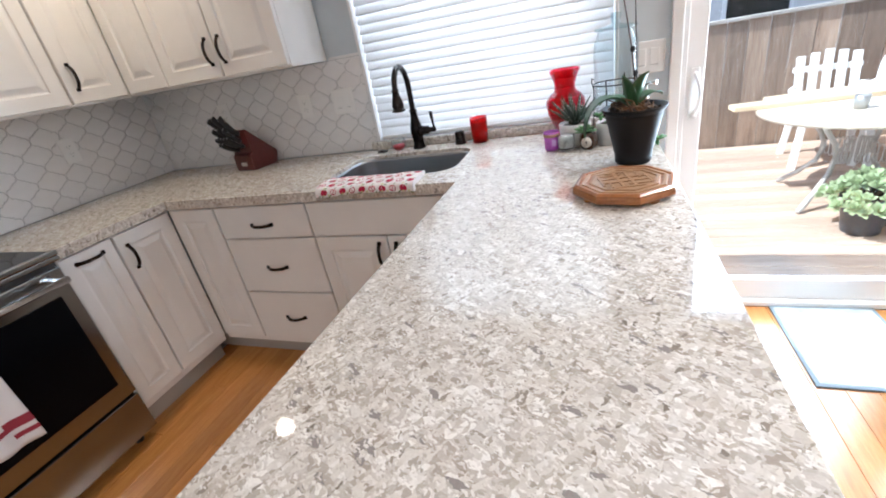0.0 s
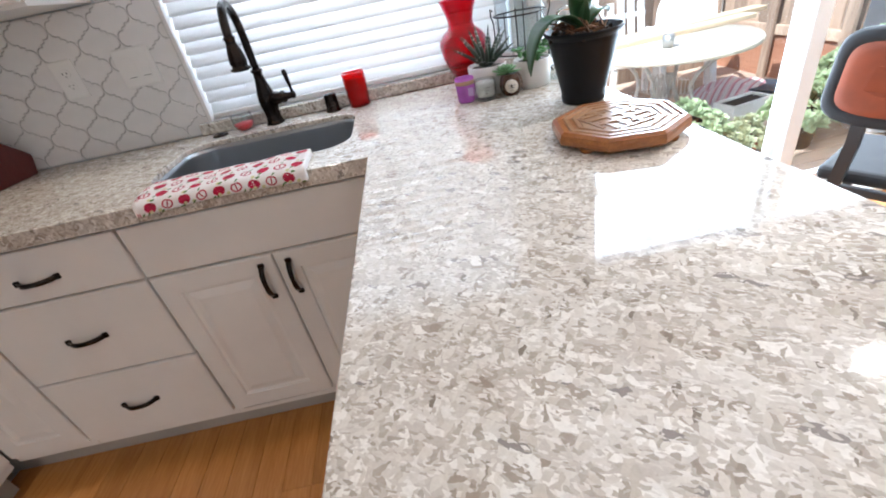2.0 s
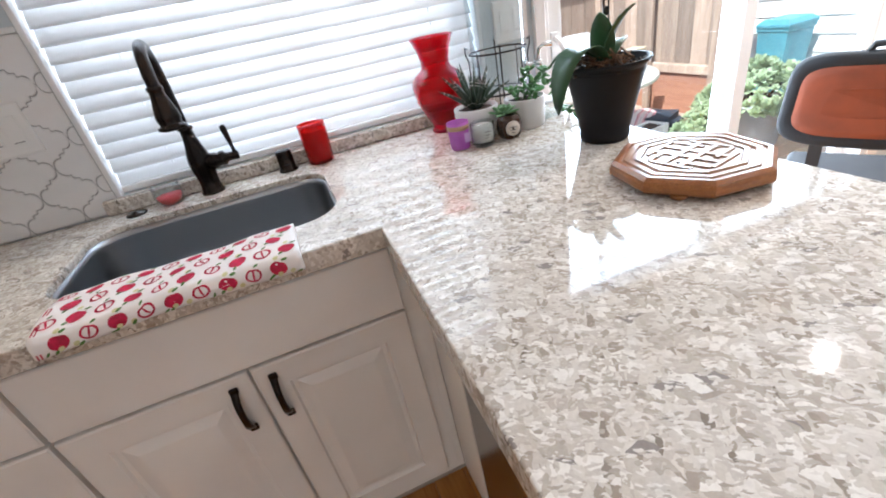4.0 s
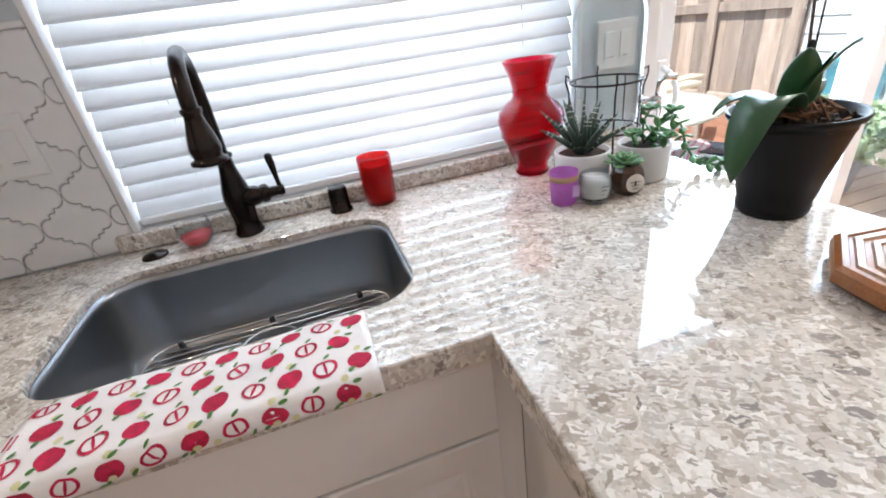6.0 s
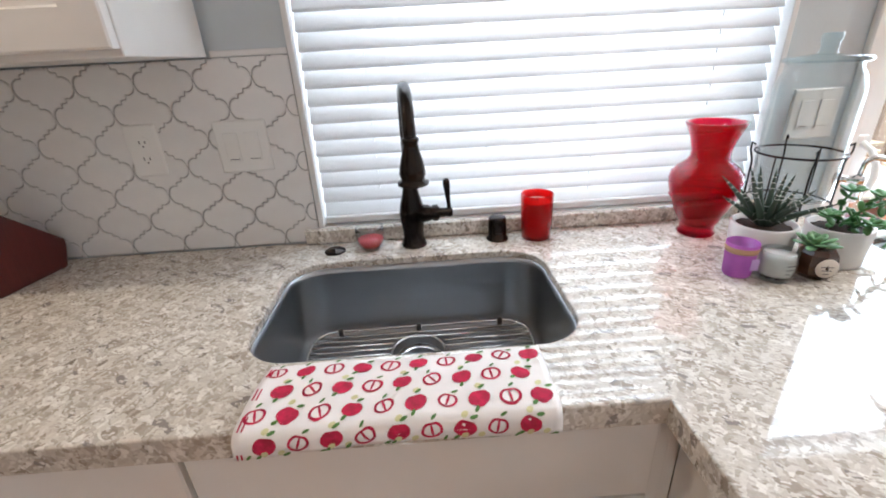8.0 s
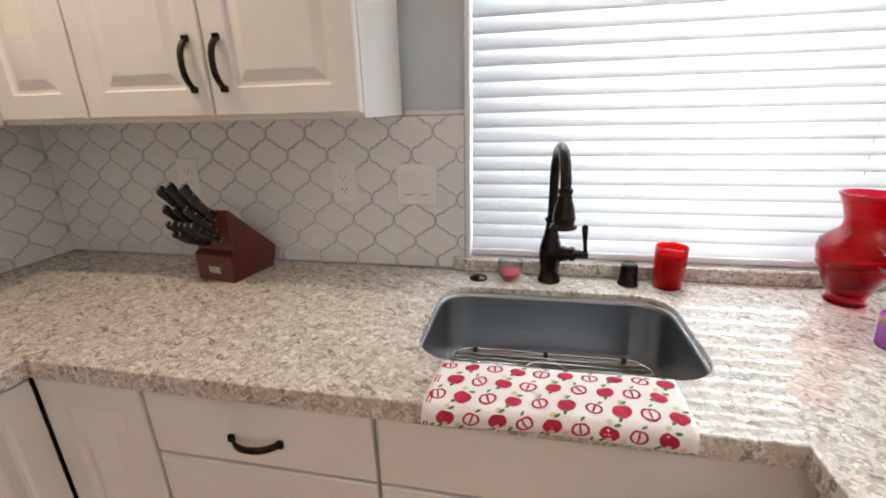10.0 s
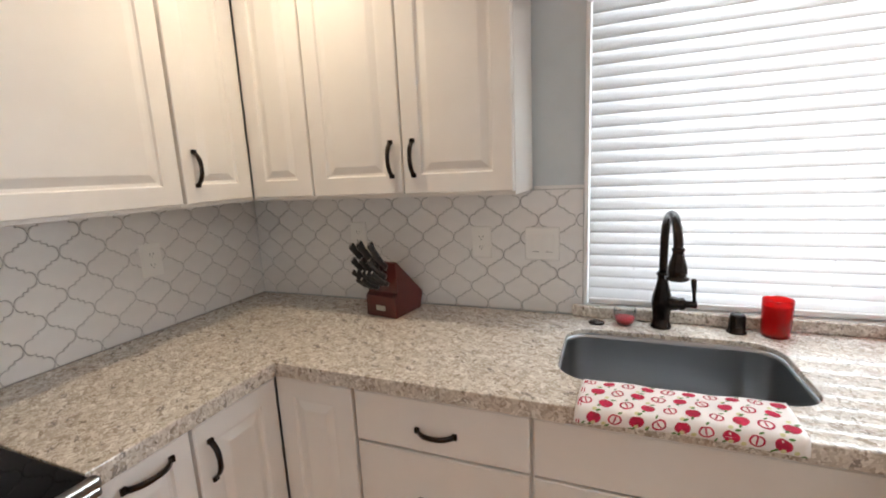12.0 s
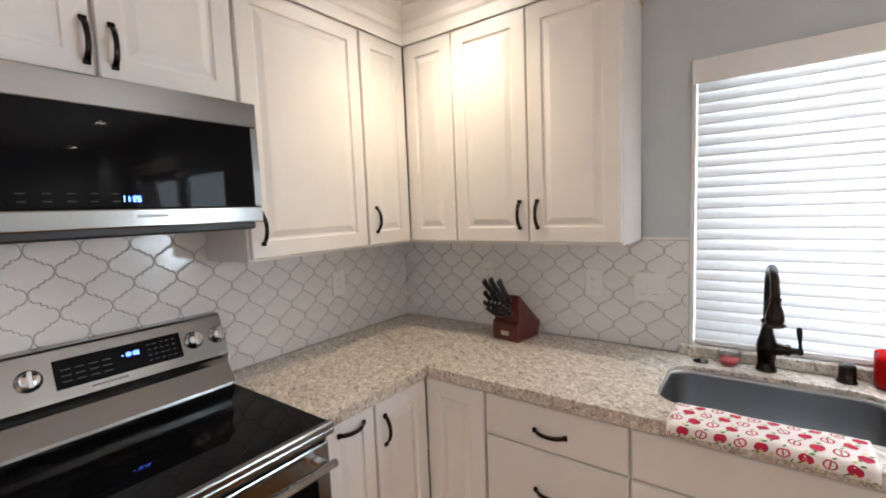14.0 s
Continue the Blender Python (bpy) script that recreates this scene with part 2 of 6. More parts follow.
# ---- building helpers ----
def box(bm, x0, x1, y0, y1, z0, z1, bevel=0.0, seg=1):
    m = Matrix.Translation(((x0 + x1) / 2, (y0 + y1) / 2, (z0 + z1) / 2)) @ Matrix.Diagonal((x1 - x0, y1 - y0, z1 - z0, 1))
    got = bmesh.ops.create_cube(bm, size=1, matrix=m)
    if bevel:
        es = list({e for v in got["verts"] for e in v.link_edges})
        bmesh.ops.bevel(bm, geom=es, offset=bevel, segments=seg, affect="EDGES", profile=0.5)
    return bm


def boxed(x0, x1, y0, y1, z0, z1, bevel=0.0, seg=1):
    return box(bmesh.new(), x0, x1, y0, y1, z0, z1, bevel, seg)


def lathe(bm, profile, seg=32, at=(0, 0, 0), turn=None, smooth=True):
    """A turned shape: profile of (radius, height)."""
    rings = []
    mt = Matrix.Translation(at) @ (turn or Matrix())
    for r, z in profile:
        if r < 1e-5:
            rings.append([bm.verts.new(mt @ Vector((0, 0, z)))])
        else:
            rings.append([bm.verts.new(mt @ Vector((r * math.cos(2 * math.pi * k / seg), r * math.sin(2 * math.pi * k / seg), z))) for k in range(seg)])
    for a, b in zip(rings, rings[1:]):
        for k in range(seg):
            q = [a[k % len(a)], a[(k + 1) % len(a)], b[(k + 1) % len(b)], b[k % len(b)]]
            u = list(dict.fromkeys(q))
            if len(u) > 2:
                bm.faces.new(u).smooth = smooth
    return bm


def tube(bm, pts, radius, seg=8, closed=False, caps=True):
    """A round bar along points; radius may be one number or one for each point."""
    pts = [Vector(p) for p in pts]
    n = len(pts)
    rad = radius if isinstance(radius, (list, tuple)) else [radius] * n
    rings, up = [], None
    for i, p in enumerate(pts):
        a = pts[(i - 1) % n] if (closed or i > 0) else p
        b = pts[(i + 1) % n] if (closed or i < n - 1) else p
        d = (b - a).normalized()
        if up is None:
            up = d.orthogonal().normalized()
        up = (up - d * up.dot(d)).normalized()
        side = d.cross(up)
        rings.append([bm.verts.new(p + rad[i] * (math.cos(2 * math.pi * k / seg) * up + math.sin(2 * math.pi * k / seg) * side)) for k in range(seg)])
    for a, b in list(zip(rings, rings[1:])) + ([(rings[-1], rings[0])] if closed else []):
        for k in range(seg):
            bm.faces.new((a[k], a[(k + 1) % seg], b[(k + 1) % seg], b[k])).smooth = True
    if caps and not closed:
        bm.faces.new(rings[0][::-1]), bm.faces.new(rings[-1])
    return bm


def prism(bm, outline, z0, z1):
    """A flat outline in x and y, raised from z0 to z1."""
    lo, hi = [bm.verts.new((x, y, z0)) for x, y in outline], [bm.verts.new((x, y, z1)) for x, y in outline]
    n = len(outline)
    bm.faces.new(lo[::-1]), bm.faces.new(hi)
    for k in range(n):
        bm.faces.new((lo[k], lo[(k + 1) % n], hi[(k + 1) % n], hi[k]))
    return bm


def rounded(x0, x1, y0, y1, r, seg=8):
    pts = []
    for cx, cy, a0 in ((x1 - r, y1 - r, 0), (x0 + r, y1 - r, 90), (x0 + r, y0 + r, 180), (x1 - r, y0 + r, 270)):
        for k in range(seg + 1):
            a = radians(a0 + 90 * k / seg)
            pts.append((cx + r * math.cos(a), cy + r * math.sin(a)))
    return pts


def rings_mesh(bm, loops, close_first=True, close_last=True, smooth=False):
    rs = [[bm.verts.new(p) for p in lp] for lp in loops]
    n = len(rs[0])
    for a, b in zip(rs, rs[1:]):
        for k in range(n):
            bm.faces.new((a[k], a[(k + 1) % n], b[(k + 1) % n], b[k])).smooth = smooth
    if close_first:
        bm.faces.new(rs[0][::-1])
    if close_last:
        bm.faces.new(rs[-1])
    return bm


def to_mesh(name, bm, material):
    bmesh.ops.recalc_face_normals(bm, faces=bm.faces)
    me = bpy.data.meshes.new(name)
    bm.to_mesh(me)
    bm.free()
    me.materials.append(material)
    return me


def part(name, bm, material, parent, label="", m=None):
    ob = new(name, to_mesh(name, bm, material))
    if m is not None:
        ob.matrix_basis = m
    ob.parent = parent
    if label:
        ob["label"] = label
    return ob


def thing(name, label, category, at=(0, 0, 0), turn=0, group=""):
    ob = new(name)
    ob.empty_display_size = 0.05
    ob.matrix_basis = pose(*at, 0, 0, turn)
    return tagged(ob, label, category, group)


def structure(name, bm, material, label="", category=""):
    ob = new(name, to_mesh(name, bm, material))
    return tagged(ob, label, category, "", "structure")


def panel_door(w, h, t=0.02, raised=True):
    """A cabinet front in x and z from the origin, face towards -y, with a raised centre panel."""
    bm = bmesh.new()

    def ring(i, d):
        return [(i, d, i), (w - i, d, i), (w - i, d, h - i), (i, d, h - i)]
    lp = [ring(0, 0), ring(0, -t + 0.003), ring(0.003, -t)]
    if raised:
        f = min(0.058, w * 0.24)
        lp += [ring(f, -t), ring(f + 0.004, -t + 0.007), ring(f + 0.012, -t + 0.008), ring(f + 0.034, -t + 0.001), ring(f + 0.037, -t + 0.0005)]
    return rings_mesh(bm, lp)


def pull(length=0.105):
    """An arched bar handle along x, centred, standing off towards -y."""
    bm = bmesh.new()
    n, ha = 14, length / 2
    sec = []
    for k in range(n + 1):
        u = -1 + 2 * k / n
        y = -0.004 - 0.024 * (1 - abs(u) ** 2.6)
        x, w = u * ha, 0.0055 + 0.0015 * abs(u)
        d = 0.0035
        sec.append([(x, y - d, -w), (x, y - d, w), (x, y + d, w), (x, y + d, -w)])
    rings_mesh(bm, sec, smooth=True)
    for s in (-1, 1):
        box(bm, s * ha - 0.007, s * ha + 0.007, -0.009, 0.0, -0.0085, 0.0085, 0.002)
    return bm


PULL_MESH = to_mesh("handle", pull(), BRONZE)


def add_pull(parent, x, z, upright, y=-0.02):
    ob = new("handle", PULL_MESH)
    ob.parent = parent
    ob.matrix_basis = pose(x, y, z, 0, 90 if upright else 0, 0)
    ob["label"] = "dark bronze arched bar handle"
    return ob


def cabinet(name, label, at, turn, w, depth, z0, z1, fronts, category="cabinet", group="", body_mat=None):
    """A cabinet: box body behind its front plane (local y = 0, towards +y), fronts = (kind, x0, x1, z0, z1, handle)."""
    root = thing(name, label, category, at, turn, group)
    part("body", boxed(0.0005, w - 0.0005, 0, depth, z0, z1, 0.0015), body_mat or WHITE, root)
    for kind, x0, x1, a, b, handle in fronts:
        d = part(kind, panel_door(x1 - x0, b - a, 0.02, kind == "door"), WHITE, root, m=pose(x0, 0, a))
        if handle:
            hx, hz, upright = handle
            add_pull(d, hx - x0, hz - a, upright)
    return root

# ---- structure ----
CT, CB = 0.914, 0.872          # worktop's top and underside
ROOM_X, ROOM_S, CEIL = 6.2, -4.6, 2.44
WIN = (1.459, 2.600, 0.950, 2.030)
SLD = (2.828, 4.82, 0.0, 2.06)


def offset_poly(pts, d):
    """The outline moved inwards by d (points anticlockwise)."""
    out, n = [], len(pts)
    for k in range(n):
        p, a, b = Vector(pts[k]), Vector(pts[k - 1]), Vector(pts[(k + 1) % n])
        u, v = (p - a).normalized(), (b - p).normalized()
        nu, nv = Vector((-u.y, u.x)), Vector((-v.y, v.x))
        m = (nu + nv).normalized()
        q = p + m * d / max(0.3, m.dot(nu))
        out.append((q.x, q.y))
    return out


def slab(outer, holes, z0, z1, edge=0.004):
    """A flat slab with holes and eased top edges; outlines anticlockwise."""
    bm = bmesh.new()

    def ring(pts, z):
        return [bm.verts.new((x, y, z)) for x, y in pts]
    top, bot = [], []
    for pts, s in [(outer, 1)] + [(h, -1) for h in holes]:
        lp = [ring(offset_poly(pts, s * edge), z1), ring(offset_poly(pts, s * edge * 0.3), z1 - edge * 0.3), ring(pts, z1 - edge), ring(pts, z0)]
        for a, b in zip(lp, lp[1:]):
            for k in range(len(a)):
                bm.faces.new((a[k], a[(k + 1) % len(a)], b[(k + 1) % len(b)], b[k]))
        top.append(lp[0]), bot.append(lp[-1])
    for group in (top, bot):
        es = []
        for lp in group:
            for k in range(len(lp)):
                e = bm.edges.get((lp[k], lp[(k + 1) % len(lp)]))
                es.append(e)
        bmesh.ops.triangle_fill(bm, edges=es, use_beauty=True, use_dissolve=False)
    return bm


# floor base under the boards, walls, ceiling
structure("floor", boxed(-0.15, ROOM_X + 0.15, ROOM_S - 0.15, 0.15, -0.12, -0.012), TOEKICK, "sub-floor under pale bamboo boards", "floor")
wn_bm = bmesh.new()
T0, T1 = 0.006, 0.16
box(wn_bm, -0.15, WIN[0], T0, T1, 0, CEIL)
box(wn_bm, WIN[0], WIN[1], T0, T1, 0, WIN[2] - 0.01)
box(wn_bm, WIN[0], WIN[1], T0, T1, WIN[3], CEIL)
box(wn_bm, WIN[1], SLD[0], T0, T1, 0, CEIL)
box(wn_bm, SLD[0], SLD[1], T0, T1, SLD[3], CEIL)
box(wn_bm, SLD[1], ROOM_X + 0.15, T0, T1, 0, CEIL)
structure("wall_north", wn_bm, WALLP, "blue-grey painted wall with window and patio door", "wall")
structure("wall_west", boxed(-0.15, -0.006, ROOM_S - 0.15, T0, 0, CEIL), WALLP, "blue-grey painted kitchen wall behind the range", "wall")
structure("wall_east", boxed(ROOM_X, ROOM_X + 0.15, ROOM_S - 0.15, T0, 0, CEIL), WALLP, "plain painted end wall of the dining space", "wall")
structure("wall_south", boxed(-0.006, ROOM_X, ROOM_S - 0.15, ROOM_S, 0, CEIL), WALLP, "plain painted wall behind the viewer", "wall")
structure("ceiling", boxed(-0.15, ROOM_X + 0.15, ROOM_S - 0.15, T1, CEIL, CEIL + 0.1), CEILP, "warm white flat ceiling", "ceiling")

# worktop and its strip behind the tap
SX0, SX1, SY0, SY1 = 1.420, 1.993, -0.497, -0.134
PEN_W, PEN_E, PEN_S = 2.046, 2.715, -1.96
worktop_outline = [(0.0, -1.13), (0.635, -1.13), (0.635, -0.635), (PEN_W, -0.635), (PEN_W - 0.030, PEN_S), (PEN_E + 0.012, PEN_S), (PEN_E, -0.003), (0.0, -0.003)]
wt = thing("worktop", "polished speckled beige quartz worktop with a sink cut-out", "worktop")
part("slab", slab(worktop_outline, [rounded(SX0, SX1, SY0, SY1, 0.085, 10)], CB, CT, 0.003), QUARTZ, wt)
part("upstand", boxed(WIN[0] - 0.035, PEN_E, -0.022, -0.0005, CT + 0.0005, WIN[2] + 0.003, 0.003), QUARTZ, wt, "low quartz strip under the window")


# ---- base cabinets ----
FY, FX = -0.602, 0.602          # planes of the carcase fronts; doors stand 2 cm proud
Z0, Z1 = 0.112, CB - 0.002
cabinet("corner_cabinet", "white raised-panel corner base cabinet under the worktop", (0.605, FY, 0), 0, 0.284, 0.58, Z0, Z1,
        [("door", 0.014, 0.278, 0.152, 0.862, None)], group="base cabinets")
cabinet("drawer_cabinet", "white base cabinet with three plain drawers", (0.889, FY, 0), 0, 0.491, 0.58, Z0, Z1,
        [("drawer_front", 0.004, 0.488, 0.712, 0.862, (0.246, 0.776, False)), ("drawer_front", 0.004, 0.488, 0.430, 0.704, (0.246, 0.565, False)),
         ("drawer_front", 0.004, 0.488, 0.152, 0.422, (0.246, 0.287, False))], group="base cabinets")
sb = thing("sink_cabinet", "white sink base cabinet with a false front and two doors", "cabinet", (1.380, FY, 0), 0, "base cabinets")
for nm, a in (("side_panel", (0, 0.018, 0, 0.58, Z0, Z1)), ("side_panel", (0.70, 0.718, 0, 0.58, Z0, Z1)), ("floor_panel", (0.0182, 0.6998, 0, 0.564, Z0, Z0 + 0.018)),
              ("back_panel", (0.0182, 0.6998, 0.565, 0.58, Z0, Z1)), ("rail", (0.0182, 0.6998, 0, 0.018, 0.69, Z1)), ("stile", (0.322, 0.352, 0, 0.018, Z0 + 0.0182, 0.6898)),
              ("stile", (0.655, 0.6998, 0, 0.018, Z0 + 0.0182, 0.6898))):
    part(nm, boxed(*a), WHITE, sb)
part("false_front", panel_door(0.664, 0.150, 0.02, False), WHITE, sb, m=pose(0.006, 0, 0.712))
d = part("door", panel_door(0.332, 0.552), WHITE, sb, m=pose(0.006, 0, 0.152))
add_pull(d, 0.332 - 0.035, 0.471, True)
d = part("door", panel_door(0.326, 0.552), WHITE, sb, m=pose(0.344, 0, 0.152))
add_pull(d, 0.035, 0.471, True)
cabinet("pull_out_cabinet", "narrow white base cabinet beside the range, handle across the top", (FX, -1.128, 0), 90, 0.222, 0.58, Z0, Z1,
        [("door", 0.008, 0.216, 0.152, 0.864, (0.112, 0.826, False))], group="base cabinets")
cabinet("lazy_susan_cabinet", "white raised-panel base cabinet next to the corner", (FX, -0.906, 0), 90, 0.286, 0.58, Z0, Z1,
        [("door", 0.004, 0.277, 0.152, 0.862, (0.042, 0.755, True))], group="base cabinets")
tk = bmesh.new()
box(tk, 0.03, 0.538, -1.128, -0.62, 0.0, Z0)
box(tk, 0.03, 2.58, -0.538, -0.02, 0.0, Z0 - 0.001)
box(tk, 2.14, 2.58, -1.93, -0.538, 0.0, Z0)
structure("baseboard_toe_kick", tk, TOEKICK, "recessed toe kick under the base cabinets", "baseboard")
# peninsula: filler, dishwasher, end cabinet, back panel
PX = 2.099
fl = tagged(new("filler_panel", to_mesh("filler_panel", boxed(2.0985, 2.122, -0.772, -0.603, Z0, Z1, 0.001), WHITE)), "white filler strip between sink cabinet and dishwasher", "cabinet")
dw = thing("dishwasher", "stainless dishwasher built under the peninsula", "dishwasher", (PX, -0.774, 0), -90)
part("body", boxed(0.002, 0.596, 0.03, 0.56, Z0, CB - 0.004, 0.002), BLACKPL, dw)
part("door", boxed(0.004, 0.594, 0.0, 0.029, Z0 + 0.01, 0.795, 0.004, 2), STEEL_Y, dw)
part("control_strip", boxed(0.004, 0.594, -0.016, 0.029, 0.80, CB - 0.008, 0.004, 2), STEEL_Y, dw, "steel control strip")
cabinet("end_cabinet", "white raised-panel cabinet at the end of the peninsula", (PX, -1.374, 0), -90, 0.556, 0.56, Z0, Z1,
        [("door", 0.006, 0.275, 0.152, 0.862, (0.240, 0.755, True)), ("door", 0.281, 0.550, 0.152, 0.862, (0.316, 0.755, True))], group="base cabinets")
pb = tagged(new("peninsula_back", to_mesh("peninsula_back", boxed(2.668, 2.690, -1.93, -0.03, 0.0, Z1, 0.001), WHITE)), "white back panel of the peninsula", "cabinet")

# ---- upper cabinets ----
U0, U1, UT = 1.366, 2.32, 2.278
UF = 0.292
cabinet("corner_wall_cabinet", "white raised-panel wall cabinet in the corner", (0.295, -UF, 0), 0, 0.288, 0.285, U0, U1,
        [("door", 0.022, 0.284, U0 + 0.012, UT, None)], "wall cabinet", "wall cabinets")
cabinet("double_wall_cabinet", "white wall cabinet with two raised-panel doors", (0.583, -UF, 0), 0, 0.703, 0.285, U0, U1,
        [("door", 0.004, 0.346, U0 + 0.012, UT, (0.312, 1.487, True)), ("door", 0.352, 0.699, U0 + 0.012, UT, (0.388, 1.487, True))], "wall cabinet", "wall cabinets")
cabinet("inner_wall_cabinet", "narrow white wall cabinet next to the corner", (UF, -0.588, 0), 90, 0.296, 0.285, U0, U1,
        [("door", 0.006, 0.272, U0 + 0.012, UT, (0.050, 1.487, True))], "wall cabinet", "wall cabinets")
cabinet("wide_wall_cabinet", "wide white wall cabinet, its door slightly proud, beside the microwave", (UF, -1.132, 0), 90, 0.544, 0.285, U0, U1,
        [("door", 0.008, 0.538, U0 + 0.012, UT, (0.048, 1.48, True))], "wall cabinet", "wall cabinets")
cabinet("microwave_wall_cabinet", "white two-door wall cabinet above the microwave", (UF, -1.895, 0), 90, 0.763, 0.285, 1.874, U1,
        [("door", 0.006, 0.392, 1.886, UT, (0.376, 1.974, True)), ("door", 0.402, 0.757, 1.886, UT, (0.435, 1.974, True))], "wall cabinet", "wall cabinets")


def crown_run(bm, p, q, out):
    """Crown moulding along p to q at the wall cabinets' tops, swelling towards out."""
    prof = [(0.0, UT + 0.003), (0.010, UT + 0.003), (0.012, UT + 0.05), (0.022, UT + 0.06), (0.030, UT + 0.085), (0.055, UT + 0.12), (0.075, UT + 0.135), (0.078, CEIL - 0.001), (0.0, CEIL - 0.001)]
    o = Vector(out)
    lps = []
    for base, side in ((p, 0), (q, 1)):
        lps.append([(base[0] + o.x * a + mitre[side][0] * a, base[1] + o.y * a + mitre[side][1] * a, z) for a, z in prof])
    rings_mesh(bm, lps)


cr = bmesh.new()
mitre = [(1, 0), (1, 0)]
crown_run(cr, (0.312, -0.312), (1.286, -0.312), (0, -1, 0))
mitre = [(0, 0), (0, -1)]
crown_run(cr, (0.312, -1.93), (0.312, -0.312), (1, 0, 0))
mitre = [(0, -1), (0, 0)]
crown_run(cr, (1.286, -0.312), (1.286, 0.0), (1, 0, 0))
structure("trim_crown", cr, WHITE, "white crown moulding above the wall cabinets", "trim")

# ---- window with blind ----
w1 = tagged(thing("window_1", "vinyl window behind a white slatted blind", "window"), kind="structure")
fr = bmesh.new()
for a in ((WIN[0], WIN[0] + 0.045, 0.085, 0.15, WIN[2], WIN[3]), (WIN[1] - 0.045, WIN[1], 0.085, 0.15, WIN[2], WIN[3]),
          (WIN[0] + 0.045, WIN[1] - 0.045, 0.085, 0.15, WIN[2], WIN[2] + 0.045), (WIN[0] + 0.045, WIN[1] - 0.045, 0.085, 0.15, WIN[3] - 0.045, WIN[3]),
          (2.03, 2.06, 0.09, 0.145, WIN[2] + 0.045, WIN[3] - 0.045)):
    box(fr, *a, 0.003)
part("window_frame", fr, VINYL, w1)
lin = bmesh.new()
box(lin, WIN[0], WIN[0] + 0.014, -0.004, 0.085, WIN[2], WIN[3], 0.002), box(lin, WIN[1] - 0.014, WIN[1], -0.004, 0.085, WIN[2], WIN[3], 0.002)
box(lin, WIN[0] + 0.014, WIN[1] - 0.014, 0.0, 0.085, WIN[3] - 0.014, WIN[3])
part("window_lining", lin, TRIMW, w1)
part("window_sill", boxed(WIN[0] + 0.014, WIN[1] - 0.014, -0.0002, 0.0848, WIN[2] - 0.0095, WIN[2] + 0.004), TRIMW, w1)
for a, b in ((WIN[0] + 0.045, 2.03), (2.06, WIN[1] - 0.045)):
    g = part("pane", boxed(a, b, 0.115, 0.119, WIN[2] + 0.045, WIN[3] - 0.045), PANE, w1)
    g.visible_shadow = False

bl = thing("window_blind", "white wide-slat blind lowered over the window, slats half tilted", "blind")
part("valance", boxed(WIN[0] + 0.004, WIN[1] - 0.004, -0.020, -0.006, WIN[3] - 0.086, WIN[3] - 0.001, 0.003, 2), VINYL, bl, "plain white valance board")
part("head_rail", boxed(WIN[0] + 0.02, WIN[1] - 0.02, 0.004, 0.055, WIN[3] - 0.060, WIN[3] - 0.016), VINYL, bl)
PITCH, TILT_S, SW = 0.0393, radians(62), 0.051
zs = [WIN[2] + 0.046 + PITCH * k for k in range(25)]
sm = bmesh.new()
n = 6
loop = []
for k in range(n + 1):
    u = -0.5 + k / n
    loop.append((u * SW, 0.0035 * (1 - 4 * u * u)))
prof = loop + [(u, c - 0.0028) for u, c in reversed(loop)]
CORDS = (1.622, 1.900, 2.168, 2.450)
rings_mesh(sm, [[(x, u * math.cos(TILT_S) - c * math.sin(TILT_S), u * math.sin(TILT_S) + c * math.cos(TILT_S)) for u, c in prof] for x in (WIN[0] + 0.018, WIN[1] - 0.018)])
for f in sm.faces:
    f.smooth = len(f.verts) == 4
slat_mesh = to_mesh("slat", sm, SLAT)
for z in zs:
    ob = new("slat", slat_mesh)
    ob.parent, ob.location = bl, (0, 0.030, z)
part("bottom_rail", boxed(WIN[0] + 0.018, WIN[1] - 0.018, 0.008, 0.052, WIN[2] + 0.008, WIN[2] + 0.026, 0.004, 2), VINYL, bl)
for x in CORDS:
    lb = bmesh.new()
    for y in (0.030,):
        tube(lb, [(x, y, WIN[2] + 0.02), (x, y, WIN[3] - 0.03)], 0.0011, 5)
    part("ladder_cord", lb, VINYL, bl)

# ---- patio door ----
cs = bmesh.new()
box(cs, SLD[0] - 0.042, SLD[0], -0.014, T0 - 0.0005, 0, SLD[3] + 0.085, 0.003)
box(cs, SLD[1], SLD[1] + 0.085, -0.014, T0 - 0.0005, 0, SLD[3] + 0.085, 0.003)
box(cs, SLD[0] + 0.0005, SLD[1] - 0.0005, -0.014, T0 - 0.0005, SLD[3], SLD[3] + 0.085, 0.003)
structure("trim_patio_door", cs, TRIMW, "white casing round the patio door", "trim")
pd = tagged(thing("door_1", "closed white vinyl sliding patio door", "door"), kind="structure")
df = bmesh.new()
box(df, SLD[0] + 0.0005, SLD[0] + 0.02, 0.0, 0.155, 0.0, SLD[3] - 0.0005, 0.002), box(df, SLD[1] - 0.04, SLD[1] - 0.0005, 0.0, 0.155, 0.0, SLD[3] - 0.0005, 0.002)
box(df, SLD[0] + 0.02, SLD[1] - 0.04, 0.0, 0.155, SLD[3] - 0.04, SLD[3] - 0.0005, 0.002)
part("door_frame", df, VINYL, pd)
part("sill_track", boxed(SLD[0] + 0.02, SLD[1] - 0.04, 0.0, 0.155, 0.0, 0.028, 0.004), VINYL, pd)


